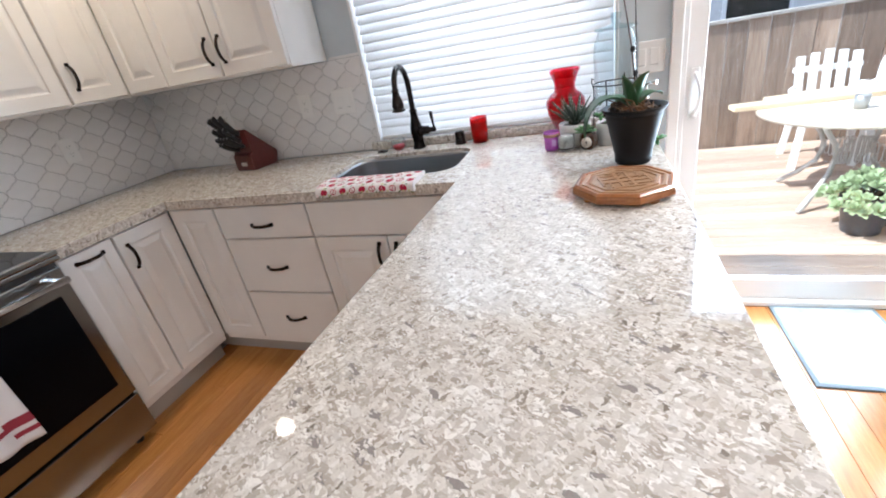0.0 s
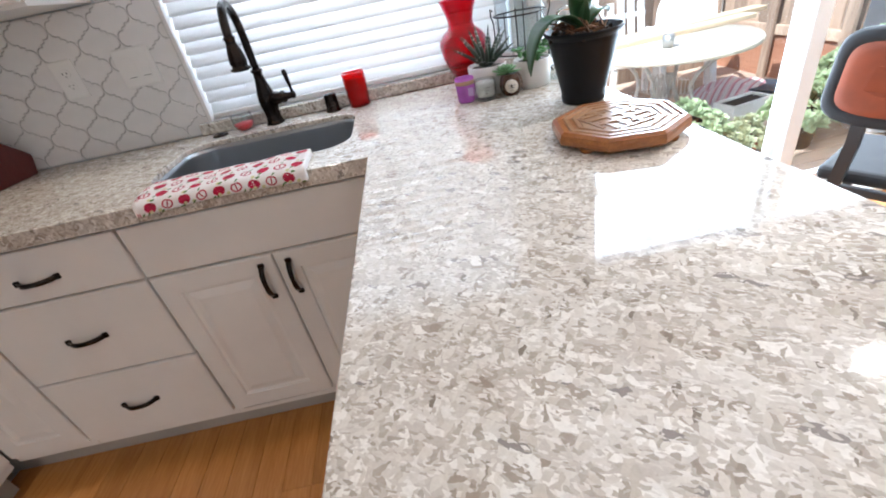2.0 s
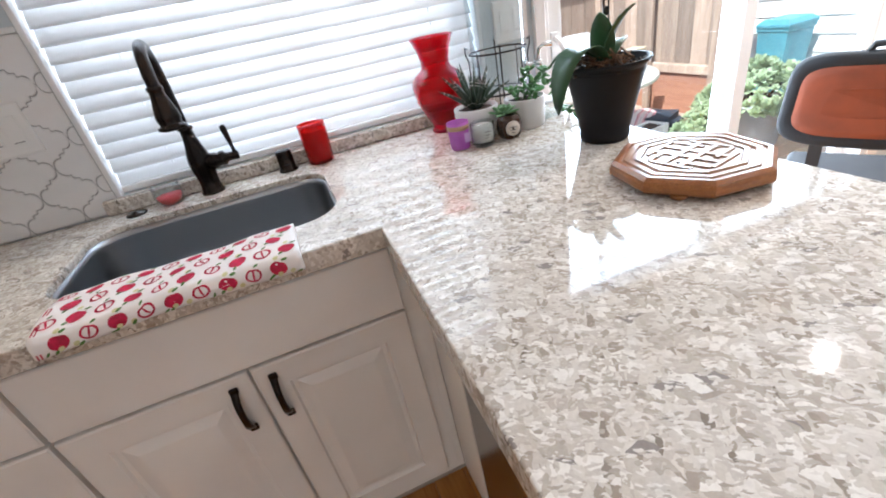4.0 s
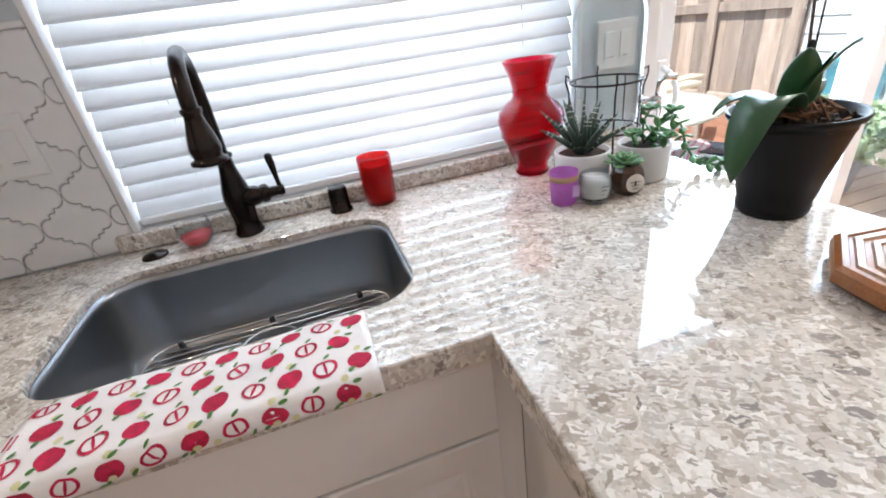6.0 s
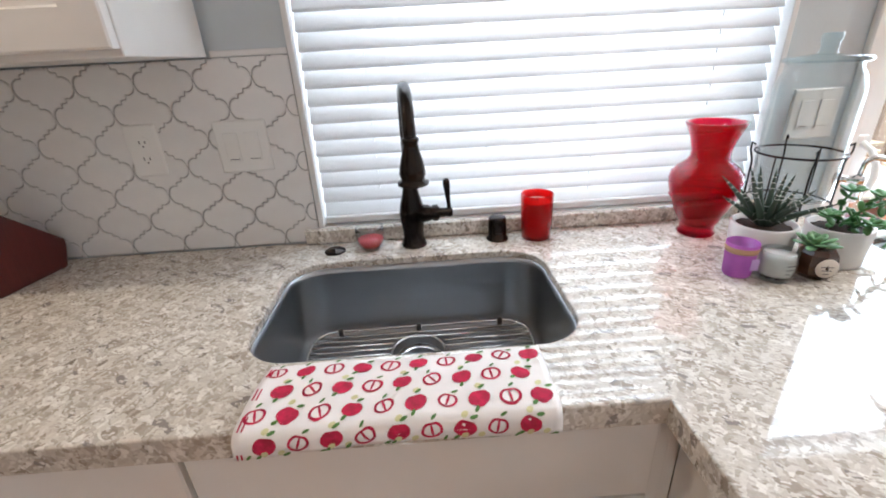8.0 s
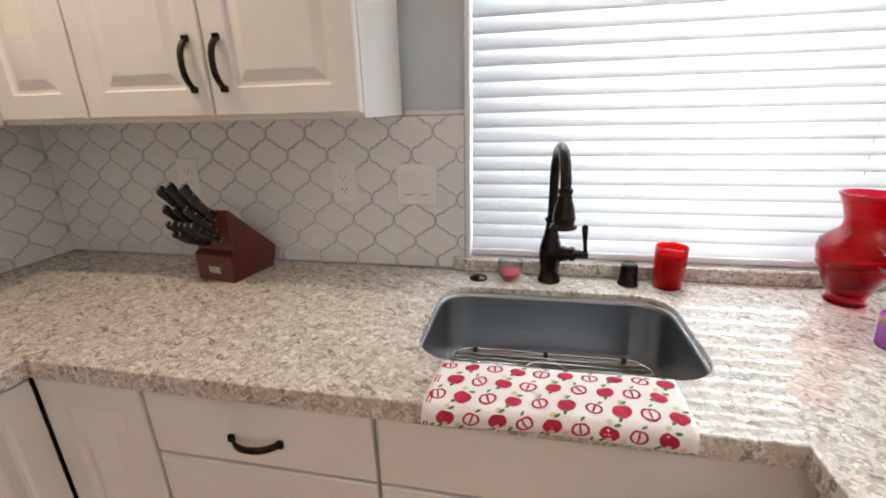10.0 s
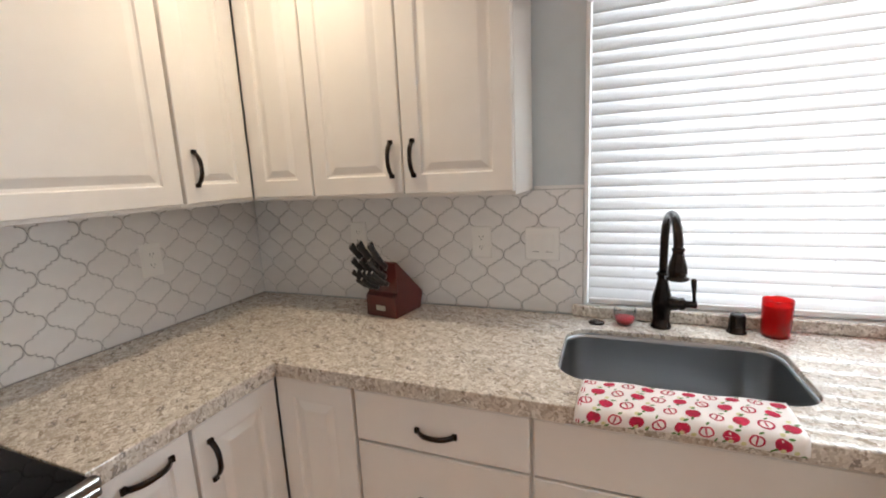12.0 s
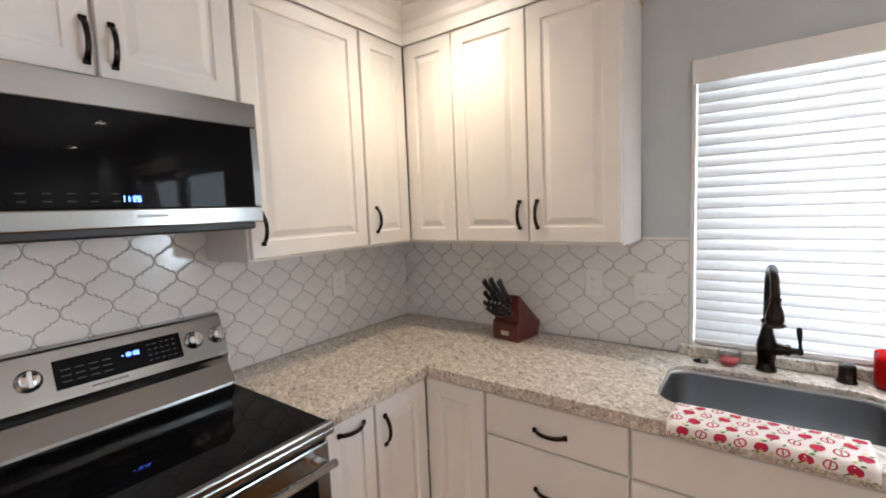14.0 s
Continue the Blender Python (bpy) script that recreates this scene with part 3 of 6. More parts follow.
def sash(x0, x1, y0, y1, name):
    bm = bmesh.new()
    st, z0, z1 = 0.068, 0.03, SLD[3] - 0.045
    box(bm, x0, x0 + st, y0, y1, z0, z1, 0.003), box(bm, x1 - st, x1, y0, y1, z0, z1, 0.003)
    box(bm, x0 + st, x1 - st, y0, y1, z0, z0 + 0.10, 0.003), box(bm, x0 + st, x1 - st, y0, y1, z1 - 0.08, z1, 0.003)
    s = part(name, bm, VINYL, pd)
    g = part("pane", boxed(x0 + st, x1 - st, (y0 + y1) / 2 - 0.003, (y0 + y1) / 2 + 0.003, z0 + 0.10, z1 - 0.08), PANE, s)
    g.visible_shadow = False
    return s


s1 = sash(SLD[0] + 0.021, 3.85, 0.030, 0.070, "sliding_sash")
s2 = sash(3.765, SLD[1] - 0.042, 0.085, 0.125, "fixed_sash")
hb = bmesh.new()
hx = SLD[0] + 0.055
box(hb, hx - 0.016, hx + 0.016, 0.022, 0.0295, 0.90, 1.10, 0.003)
tube(hb, [(hx, 0.022, 0.92), (hx + 0.004, -0.005, 0.935), (hx + 0.012, -0.022, 0.97), (hx + 0.014, -0.026, 1.0), (hx + 0.012, -0.022, 1.03), (hx + 0.004, -0.005, 1.065), (hx, 0.022, 1.08)], 0.008, 8)
part("door_handle", hb, VINYL, s1, "white curved pull handle")
part("latch", boxed(3.80, 3.817, 0.022, 0.0295, 1.16, 1.25, 0.004), plain("blue_grey_latch", (0.10, 0.16, 0.2), 0.4), s1, "small dark blue latch")

# ---- recessed lamps ----
for cx, cy, watts in CANS:
    c = thing("recessed_light", "round white recessed ceiling light, switched on", "ceiling light", (cx, cy, CEIL), 0, "recessed lights")
    part("trim_ring", lathe(bmesh.new(), [(0.049, -0.001), (0.072, -0.001), (0.074, -0.006), (0.048, -0.010), (0.046, -0.002)], 32), TRIMW, c)
    part("lens", lathe(bmesh.new(), [(0.0, -0.003), (0.040, -0.003), (0.045, -0.001)], 32), lit("lamp_lens", (1.0, 0.86, 0.68), 60), c)

# ---- range ----
RY0, RY1 = -1.899, -1.132
rg = thing("range", "stainless electric range with black glass top, between worktops", "range", (0.0, RY0, 0), 0)
RW = RY1 - RY0
part("body", boxed(0.03, 0.628, 0.004, RW - 0.004, 0.045, 0.885, 0.003), BLACKPL, rg)
part("cooktop", boxed(0.105, 0.668, 0.006, RW - 0.006, 0.9055, 0.922, 0.004, 2), BLACKGL, rg, "black glass cooktop")
part("top_frame", boxed(0.03, 0.688, 0.0, RW, 0.886, 0.905, 0.005, 2), STEEL_Y, rg)
lip = bmesh.new()
box(lip, 0.669, 0.692, 0.0, RW, 0.9055, 0.926, 0.005, 2)
part("front_lip", lip, STEEL_Y, rg)
dr = part("oven_door", boxed(0.629, 0.668, 0.008, RW - 0.008, 0.262, 0.862, 0.006, 2), STEEL_Y, rg)
part("oven_window", boxed(0.6685, 0.672, 0.055, RW - 0.055, 0.335, 0.762, 0.002), BLACKGL, dr, "black glass oven window")
hd = bmesh.new()
tube(hd, [(0.722, 0.03, 0.822), (0.722, RW - 0.03, 0.822)], 0.0125, 14)
box(hd, 0.668, 0.722, 0.045, 0.07, 0.812, 0.832, 0.003), box(hd, 0.668, 0.722, RW - 0.07, RW - 0.045, 0.812, 0.832, 0.003)
part("oven_handle", hd, CHROME, dr, "round steel bar handle")
vs = bmesh.new()
box(vs, 0.629, 0.66, 0.01, RW - 0.01, 0.864, 0.884)
part("vent_gap", vs, DARKSLOT, rg)
part("drawer", boxed(0.629, 0.664, 0.008, RW - 0.008, 0.062, 0.248, 0.005, 2), STEEL_Y, rg)
for x in (0.08, 0.58):
    for y in (0.06, RW - 0.06):
        part("foot", lathe(bmesh.new(), [(0.0, 0), (0.018, 0), (0.018, 0.045), (0, 0.045)], 12, (x, y, 0)), BLACKPL, rg)
# sloped control panel at the back
cp = bmesh.new()
sec = [(0.008, 0.9225), (0.150, 0.9225), (0.148, 0.932), (0.106, 0.996), (0.108, 1.016), (0.118, 1.032), (0.066, 1.166), (0.058, 1.172), (0.008, 1.172)]
rings_mesh(cp, [[(x, y, z) for x, z in sec] for y in (0.004, RW - 0.004)])
guard = part("control_panel", cp, STEEL_Y, rg)
PN = Vector((0.134, 0, 0.052)).normalized()
PU = Vector((-0.052, 0, 0.134)).normalized()


def on_panel(y, up):
    """A frame on the sloped face: local z outwards, local y up the face."""
    p = Vector((0.118, y, 1.032)) + PU * up
    m = Matrix((( 0, PU.x, PN.x, p.x), (1, PU.y, PN.y, p.y), (0, PU.z, PN.z, p.z), (0, 0, 0, 1)))
    return m


part("display", boxed(-0.165, 0.165, -0.042, 0.042, 0.0005, 0.003, 0.001), BLACKGL, guard, "black touch display", on_panel(0.452, 0.072))
GREYINK = plain("grey_print", (0.09, 0.09, 0.095), 0.5)
BLUELED = lit("blue_digits", (0.12, 0.22, 1.0), 6)
ink = bmesh.new()
for i in range(5):
    for j in range(4):
        box(ink, 0.065 + i * 0.018, 0.075 + i * 0.018, 0.024 - j * 0.017, 0.026 - j * 0.017, 0.0031, 0.0034)
for i in range(4):
    for j in range(3):
        box(ink, -0.15 + i * 0.032, -0.128 + i * 0.032, 0.010 - j * 0.017, 0.012 - j * 0.017, 0.0031, 0.0034)
part("touch_labels", ink, GREYINK, guard, "rows of small grey touch labels", on_panel(0.452, 0.072))["kind"] = "stuff"


def seven_seg(bm, text, height, gap=1.25):
    """Digits of lit bars, in x and y from the origin."""
    on = {"0": "abcdef", "1": "bc", "2": "abged", "3": "abgcd", "6": "afgedc", "8": "abcdefg", "-": "g"}
    w, t, x = height * 0.5, height * 0.11, 0.0
    for ch in text:
        if ch == ":":
            for yy in (0.3, 0.7):
                box(bm, x + t * 0.5, x + t * 1.6, height * yy - t / 2, height * yy + t / 2, 0, 0.0004)
            x += t * 3.2
            continue
        for s in on[ch]:
            a = {"a": (0, w, height - t, height), "d": (0, w, 0, t), "g": (0, w, height / 2 - t / 2, height / 2 + t / 2),
                 "f": (0, t, height / 2, height), "b": (w - t, w, height / 2, height), "e": (0, t, 0, height / 2), "c": (w - t, w, 0, height / 2)}[s]
            box(bm, x + a[0], x + a[1], a[2], a[3], 0, 0.0004)
        x += w * gap + t
    return bm


part("clock_digits", seven_seg(bmesh.new(), "-10:30", 0.012), BLUELED, guard, "lit blue digits", on_panel(0.452, 0.072) @ pose(-0.005, 0.004, 0.0032))
MARK = plain("faint_mark", (0.22, 0.22, 0.22), 0.4, metal=0.8)
part("maker_mark", boxed(-0.045, 0.045, -0.003, 0.003, 0.0005, 0.0012), MARK, guard, "plain grey mark", on_panel(0.41, 0.018))
for y in (0.143, 0.235, 0.658, 0.738):
    kn = bmesh.new()
    lathe(kn, [(0.0, 0.0005), (0.030, 0.0005), (0.030, 0.004), (0.024, 0.006), (0.023, 0.026), (0.020, 0.029), (0, 0.029)], 28)
    box(kn, -0.006, 0.006, -0.023, 0.023, 0.0285, 0.036, 0.002)
    part("knob", kn, CHROME, guard, "round steel knob", on_panel(y, 0.075))
    tk_ = bmesh.new()
    for k in range(9):
        a = radians(-130 + k * 32)
        box(tk_, 0.036 * math.sin(a) - 0.001, 0.036 * math.sin(a) + 0.001, 0.036 * math.cos(a) - 0.001, 0.036 * math.cos(a) + 0.001, 0.0003, 0.0008)
    part("dial_marks", tk_, GREYINK, guard, "tiny dark dial marks", on_panel(y, 0.075))
# towel on the oven handle
TOWELW = plain("white_towel_cloth", (0.74, 0.72, 0.71), 0.9, vary=0.03, grain=0.6, grain_scale=400)
TOWELR = plain("red_woven_band", (0.30, 0.03, 0.05), 0.9, grain=0.5, grain_scale=300)


def hung_towel():
    bm = bmesh.new()
    nu, nv = 24, 26
    grid = []
    for j in range(nv + 1):
        row = []
        s = j / nv
        for i in range(nu + 1):
            u = i / nu
            y = 0.22 + 0.20 * u + 0.02 * s * (u - 0.5)
            wave = 0.007 * math.sin(u * 13 + 1.2) * min(1, s * 3)
            if s < 0.08:
                a = math.pi * (1 - s / 0.08) * 0.5
                x, z = 0.722 + 0.018 * math.cos(a), 0.822 + 0.018 * math.sin(a)
            else:
                x, z = 0.741 + wave - 0.006 * s, 0.822 - (s - 0.08) * 0.44 - 0.02 * u * s
            row.append(bm.verts.new((x, y, z)))
        grid.append(row)
    for j in range(nv):
        for i in range(nu):
            bm.faces.new((grid[j][i], grid[j][i + 1], grid[j + 1][i + 1], grid[j + 1][i])).smooth = True
    return bm, grid


tb, tg = hung_towel()
dish = thing("dish_towel", "white cotton towel with red woven band hung on oven handle", "towel", (0.0, RY0, 0))
bandf = [f for f in tb.faces if 0.47 < f.calc_center_median().z < 0.50 or 0.435 < f.calc_center_median().z < 0.447]
bb = bmesh.new()
for f in bandf:
    bb.faces.new([bb.verts.new((v.co.x + 0.0016, v.co.y, v.co.z)) for v in f.verts])
bmesh.ops.remove_doubles(bb, verts=bb.verts, dist=1e-5)
cloth = part("cloth", tb, TOWELW, dish)
sol = cloth.modifiers.new("thick", "SOLIDIFY")
sol.thickness, sol.offset = 0.003, -1
band = part("band", bb, TOWELR, dish, "red patterned band")

# ---- microwave ----
mw = thing("microwave", "stainless over-the-range microwave with black glass door", "microwave", (0.0, -1.893, 0))
MW = 0.757
part("body", boxed(0.01, 0.372, 0.002, MW - 0.002, 1.53, 1.872, 0.003), BLACKPL, mw)
part("top_panel", boxed(0.373, 0.412, 0.0, MW, 1.793, 1.866, 0.004, 2), STEEL_Y, mw)
part("bottom_panel", boxed(0.373, 0.412, 0.0, MW, 1.506, 1.5535, 0.004, 2), STEEL_Y, mw)
part("side_panel", boxed(0.373, 0.412, MW - 0.024, MW, 1.554, 1.7925, 0.002), STEEL_Y, mw)
gw = part("glass_door", boxed(0.373, 0.414, 0.0, MW - 0.0245, 1.554, 1.7925, 0.002), BLACKGL, mw, "black glass door and control area")
part("grease_tray", boxed(0.03, 0.395, 0.015, MW - 0.015, 1.484, 1.5295, 0.006), BLACKPL, mw, "black vent underside")


def on_mw(y, z, x=0.4145):
    return Matrix(((0, 0, 1, x), (1, 0, 0, y), (0, 1, 0, z), (0, 0, 0, 1)))


part("clock_digits", seven_seg(bmesh.new(), "11:26", 0.0135), BLUELED, gw, "lit blue digits", on_mw(0.385, 1.571))
ink = bmesh.new()
for i in range(9):
    for j in range(2):
        box(ink, 0.03 + i * 0.042, 0.046 + i * 0.042, 1.571 + j * 0.018, 1.5725 + j * 0.018, 0, 0.0003)
part("touch_labels", ink, GREYINK, gw, "rows of small grey touch labels", on_mw(0, 0))["kind"] = "stuff"
part("maker_mark", boxed(-0.036, 0.036, -0.003, 0.003, 0.0, 0.0006), MARK, mw, "plain grey mark", on_mw(0.45, 1.534, 0.4122))

# ---- sink ----
sk = thing("sink", "undermount brushed stainless single-bowl sink", "sink")
o0 = rounded(SX0 - 0.004, SX1 + 0.004, SY0 - 0.004, SY1 + 0.004, 0.088, 10)
bowl = bmesh.new()
lps = []
for ins, z in ((0.0043, CT - 0.019), (0.0050, CT - 0.0165), (0.0068, CT - 0.017), (0.0085, CT - 0.03), (0.013, 0.748), (0.017, 0.733), (0.026, 0.723), (0.042, 0.718), (0.12, 0.717)):
    lps.append([(x, y, z) for x, y in offset_poly(o0, ins)])
rings_mesh(bowl, lps, close_first=False, smooth=True)
b = part("bowl", bowl, STEEL_X, sk)
so = b.modifiers.new("thick", "SOLIDIFY")
so.thickness, so.offset = 0.0015, 1
part("drain", lathe(bmesh.new(), [(0.056, 0.0), (0.054, 0.003), (0.044, 0.002), (0.040, -0.001), (0.0, -0.001)], 28, (1.70, -0.265, 0.7182)), CHROME, sk, "round steel drain")
grid = thing("sink_grid", "steel wire grid on the bottom of the sink", "sink grid")
gz = 0.741
gb = bmesh.new()
tube(gb, [(x, y, gz) for x, y in rounded(SX0 + 0.032, SX1 - 0.032, SY0 + 0.032, SY1 - 0.032, 0.055, 6)], 0.0036, 8, True)
part("rim_wire", gb, CHROME, grid)
k = 0
yy = SY0 + 0.052
while yy < SY1 - 0.038:
    for x0, x1 in (((SX0 + 0.034, 1.64), (1.76, SX1 - 0.034)) if abs(yy + 0.265) < 0.05 else ((SX0 + 0.034, SX1 - 0.034),)):
        part("cross_wire", tube(bmesh.new(), [(x0, yy, gz), (x1, yy, gz)], 0.0027, 6), CHROME, grid)
    yy += 0.0195
part("drain_ring", tube(bmesh.new(), [(1.70 + 0.06 * math.cos(a * math.pi / 12), -0.265 + 0.06 * math.sin(a * math.pi / 12), gz) for a in range(24)], 0.003, 8, True), CHROME, grid)
for x, y in ((1.51, SY1 - 0.033), (1.70, SY1 - 0.033), (1.90, SY1 - 0.033), (1.51, SY0 + 0.033), (1.90, SY0 + 0.033)):
    part("rubber_foot", lathe(bmesh.new(), [(0, 0), (0.006, 0), (0.007, 0.016), (0.006, 0.022), (0, 0.022)], 10, (x, y, 0.7235)), BLACKPL, grid)

# ---- tap ----
tap = thing("kitchen_tap", "oil-rubbed bronze pull-down tap with a side lever", "tap", (1.703, -0.062, CT))
part("base", lathe(bmesh.new(), [(0.0, 0.0003), (0.031, 0.0003), (0.031, 0.006), (0.027, 0.010), (0.028, 0.016), (0.0255, 0.020), (0.0255, 0.040), (0.029, 0.065), (0.0305, 0.085), (0.028, 0.105), (0.021, 0.130), (0.0165, 0.152), (0.0155, 0.172), (0.019, 0.174), (0.019, 0.180), (0.015, 0.183), (0.0, 0.184)], 32), BRONZE, tap)
sp = []
dx, dy, reach = 0.08, -0.997, 0.095
for k in range(6):
    sp.append((0, 0, 0.18 + k * 0.0195))
for k in range(1, 17):
    a = math.pi * k / 16
    sp.append((dx * reach * (1 - math.cos(a)), dy * reach * (1 - math.cos(a)), 0.28 + reach * math.sin(a)))
part("spout", tube(bmesh.new(), sp, 0.0125, 16), BRONZE, tap)
HEAD = ((0.0, 0.012), (0.013, 0.012), (0.0165, 0.010), (0.0165, 0.004), (0.014, 0.0), (0.0155, -0.010), (0.0205, -0.028), (0.0245, -0.046), (0.0255, -0.056), (0.0225, -0.066), (0.0235, -0.069), (0.030, -0.072), (0.030, -0.077), (0.020, -0.081), (0.0, -0.081))
part("spray_head", lathe(bmesh.new(), list(HEAD), 28, (dx * reach * 2, dy * reach * 2, 0.284)), BRONZE, tap, "bell-shaped bronze spray head")
lv = bmesh.new()
rot = Matrix.Rotation(radians(90), 4, "Y")
lathe(lv, [(0.0, 0.0), (0.024, 0.0), (0.0205, 0.028), (0.017, 0.036), (0.020, 0.040), (0.020, 0.050), (0.012, 0.056), (0.011, 0.072), (0.0125, 0.078), (0.011, 0.086), (0, 0.088)], 20, (0.012, -0.004, 0.082), rot)
h = part("lever_hub", lv, BRONZE, tap)
part("lever", lathe(bmesh.new(), [(0, 0), (0.006, 0.0), (0.005, 0.015), (0.0055, 0.025), (0.0085, 0.06), (0.0085, 0.072), (0.005, 0.077), (0, 0.077)], 14, (0.091, -0.004, 0.088), Matrix.Rotation(radians(-4), 4, "Y")), BRONZE, h)
ag = thing("air_gap_cap", "round oil-rubbed bronze air gap cap on the worktop", "air gap", (1.912, -0.060, CT))
part("cap", lathe(bmesh.new(), [(0.0, 0.0003), (0.027, 0.0003), (0.027, 0.004), (0.023, 0.006), (0.0225, 0.050), (0.0215, 0.056), (0.018, 0.060), (0, 0.061)], 28), BRONZE, ag)
part("slot", boxed(-0.007, 0.007, -0.0236, -0.0228, 0.020, 0.023), DARKSLOT, ag)
hc = thing("hole_cover", "flat round dark bronze hole cover on the worktop", "hole cover", (1.507, -0.074, CT))
part("disc", lathe(bmesh.new(), [(0.0, 0.0003), (0.026, 0.0003), (0.026, 0.003), (0.022, 0.006), (0.012, 0.0065), (0.010, 0.009), (0, 0.0095)], 28), BRONZE, hc)

# ---- things on the worktop ----
REDGL = pane_glass("red_glass", (0.80, 0.026, 0.16), 1.3)
CLEARGL = pane_glass("clear_glass", (0.955, 0.98, 0.985), 1.4)
PALEWAX = thin("pale_wax", (0.86, 0.64, 0.52), 0.4, 0.4)
PINKWAX = thin("pink_wax", (0.76, 0.085, 0.10), 0.4, 0.3)
WHITEWAX = thin("white_wax", (0.80, 0.78, 0.74), 0.45, 0.3)
PURPLE = thin("purple_glass", (0.64, 0.22, 0.68), 0.12, 0.5)
CERAMIC = plain("white_ceramic", (0.74, 0.73, 0.71), 0.35, vary=0.04, grain=0.08)
SOIL = plain("dark_soil", (0.045, 0.028, 0.018), 0.95, vary=0.3, scale=60, grain=1.0, grain_scale=120)
BARK = plain("orchid_bark", (0.22, 0.11, 0.05), 0.9, vary=0.4, scale=40, grain=0.8)
LEAFD = thin("orchid_leaf", (0.045, 0.115, 0.045), 0.3, 0.15)
LEAFJ = thin("jade_leaf", (0.10, 0.27, 0.085), 0.35, 0.25)
LEAFZ = thin("zebra_leaf", (0.045, 0.075, 0.05), 0.4, 0.1)
LEAFB = thin("pale_rosette_leaf", (0.22, 0.42, 0.20), 0.4, 0.25)
BANDW = plain("white_leaf_band", (0.62, 0.64, 0.58), 0.6)
STEM = plain("brown_stem", (0.10, 0.06, 0.045), 0.6, vary=0.2)
POTBLK = plain("black_pot_plastic", (0.010, 0.010, 0.011), 0.42, vary=0.08, grain=0.05, spec=0.16)
WIRE = plain("black_wire", (0.012, 0.012, 0.013), 0.45, metal=0.3)
PAPER = plain("cream_label", (0.68, 0.62, 0.55), 0.7)
AMBER = plain("amber_jar", (0.06, 0.025, 0.012), 0.2, coat=0.4)
rnd = random.Random(5)


def leaf(bm, base, way, length, width, droop=0.3, thick=0.0012, cup=0.15, n=10, tip=1.0):
    """A long leaf from base along way, bending down by droop, folded slightly along its middle."""
    p, d = Vector(base), Vector(way).normalized()
    side = d.cross(Vector((0, 0, 1)))
    side = side.normalized() if side.length > 0.05 else Vector((1, 0, 0))
    rows = []
    for k in range(n + 1):
        u = k / n
        w = width * 0.5 * (math.sin(math.pi * (0.10 + 0.90 * u) ** 0.9) ** 0.7 if u < 0.999 else 0.02) * tip
        w = max(w, 0.0008)
        up = side.cross(d).normalized()
        rows.append([bm.verts.new(p - side * w + up * w * cup), bm.verts.new(p), bm.verts.new(p + side * w + up * w * cup),
                     bm.verts.new(p + side * w + up * (w * cup - thick)), bm.verts.new(p - up * thick * 2.2), bm.verts.new(p - side * w + up * (w * cup - thick))])
        p = p + d * (length / n)
        d = (d + Vector((0, 0, -1)) * droop / n * (0.5 + 2 * u)).normalized()
    for a, b in zip(rows, rows[1:]):
        for k in range(6):
            bm.faces.new((a[k], a[(k + 1) % 6], b[(k + 1) % 6], b[k])).smooth = True
    bm.faces.new(rows[0]), bm.faces.new(rows[-1][::-1])
    return bm


def blob_leaf(bm, at, way, length, width, thick):
    """A fat succulent leaf."""
    d = Vector(way).normalized()
    q = d.to_track_quat("Z", "Y").to_matrix().to_4x4()
    m = Matrix.Translation(Vector(at) + d * length * 0.5) @ q @ Matrix.Diagonal((width, thick, length, 1))
    got = bmesh.ops.create_icosphere(bm, subdivisions=2, radius=0.5, matrix=m)
    for v in got["verts"]:
        for f in v.link_faces:
            f.smooth = True


# red vase
va = thing("vase", "ribbed translucent red glass vase by the window", "vase", (2.394, -0.105, CT))
vp = [(0.0, 0.001), (0.046, 0.001), (0.049, 0.008), (0.042, 0.014), (0.046, 0.03), (0.062, 0.06), (0.080, 0.10), (0.089, 0.135), (0.088, 0.158), (0.074, 0.180), (0.052, 0.196), (0.047, 0.206), (0.047, 0.222), (0.055, 0.25), (0.068, 0.280), (0.072, 0.288), (0.069, 0.2885)]
vp = [(r * 0.87, z * 0.92) for r, z in vp]
inner = [(r - 0.0055, z) for r, z in vp[::-1][1:-4]] + [(0.030, 0.022), (0.0, 0.020)]
part("body", lathe(bmesh.new(), vp + inner, 48), REDGL, va)
rb = bmesh.new()
for z, r in ((0.136, 0.0779), (0.151, 0.0742), (0.0966, 0.0718)):
    lathe(rb, [(r - 0.001, z - 0.002), (r + 0.0015, z), (r - 0.001, z + 0.002)], 48)
part("ridge", rb, REDGL, va)

# candles
rc = thing("candle", "red glass jar candle standing behind the sink", "candle", (2.009, -0.064, CT))
part("jar", lathe(bmesh.new(), [(0, 0.0004), (0.034, 0.0004), (0.037, 0.004), (0.0385, 0.05), (0.0395, 0.112), (0.0385, 0.1145), (0.0365, 0.112), (0.0355, 0.05), (0.034, 0.008), (0.0, 0.007)], 36), pane_glass("candle_glass", (0.85, 0.05, 0.045), 1.2), rc)
part("wax", lathe(bmesh.new(), [(0.0, 0.0075), (0.0335, 0.0085), (0.0350, 0.05), (0.0357, 0.094), (0.0330, 0.0955), (0.0, 0.0945)], 30), PALEWAX, rc, "pale melted wax")
part("wick", lathe(bmesh.new(), [(0, 0.0947), (0.001, 0.0947), (0.001, 0.104), (0, 0.104)], 8), DARKSLOT, rc)
pc = thing("tealight_glass", "small clear glass cup of pink-red wax", "candle", (1.595, -0.062, CT))
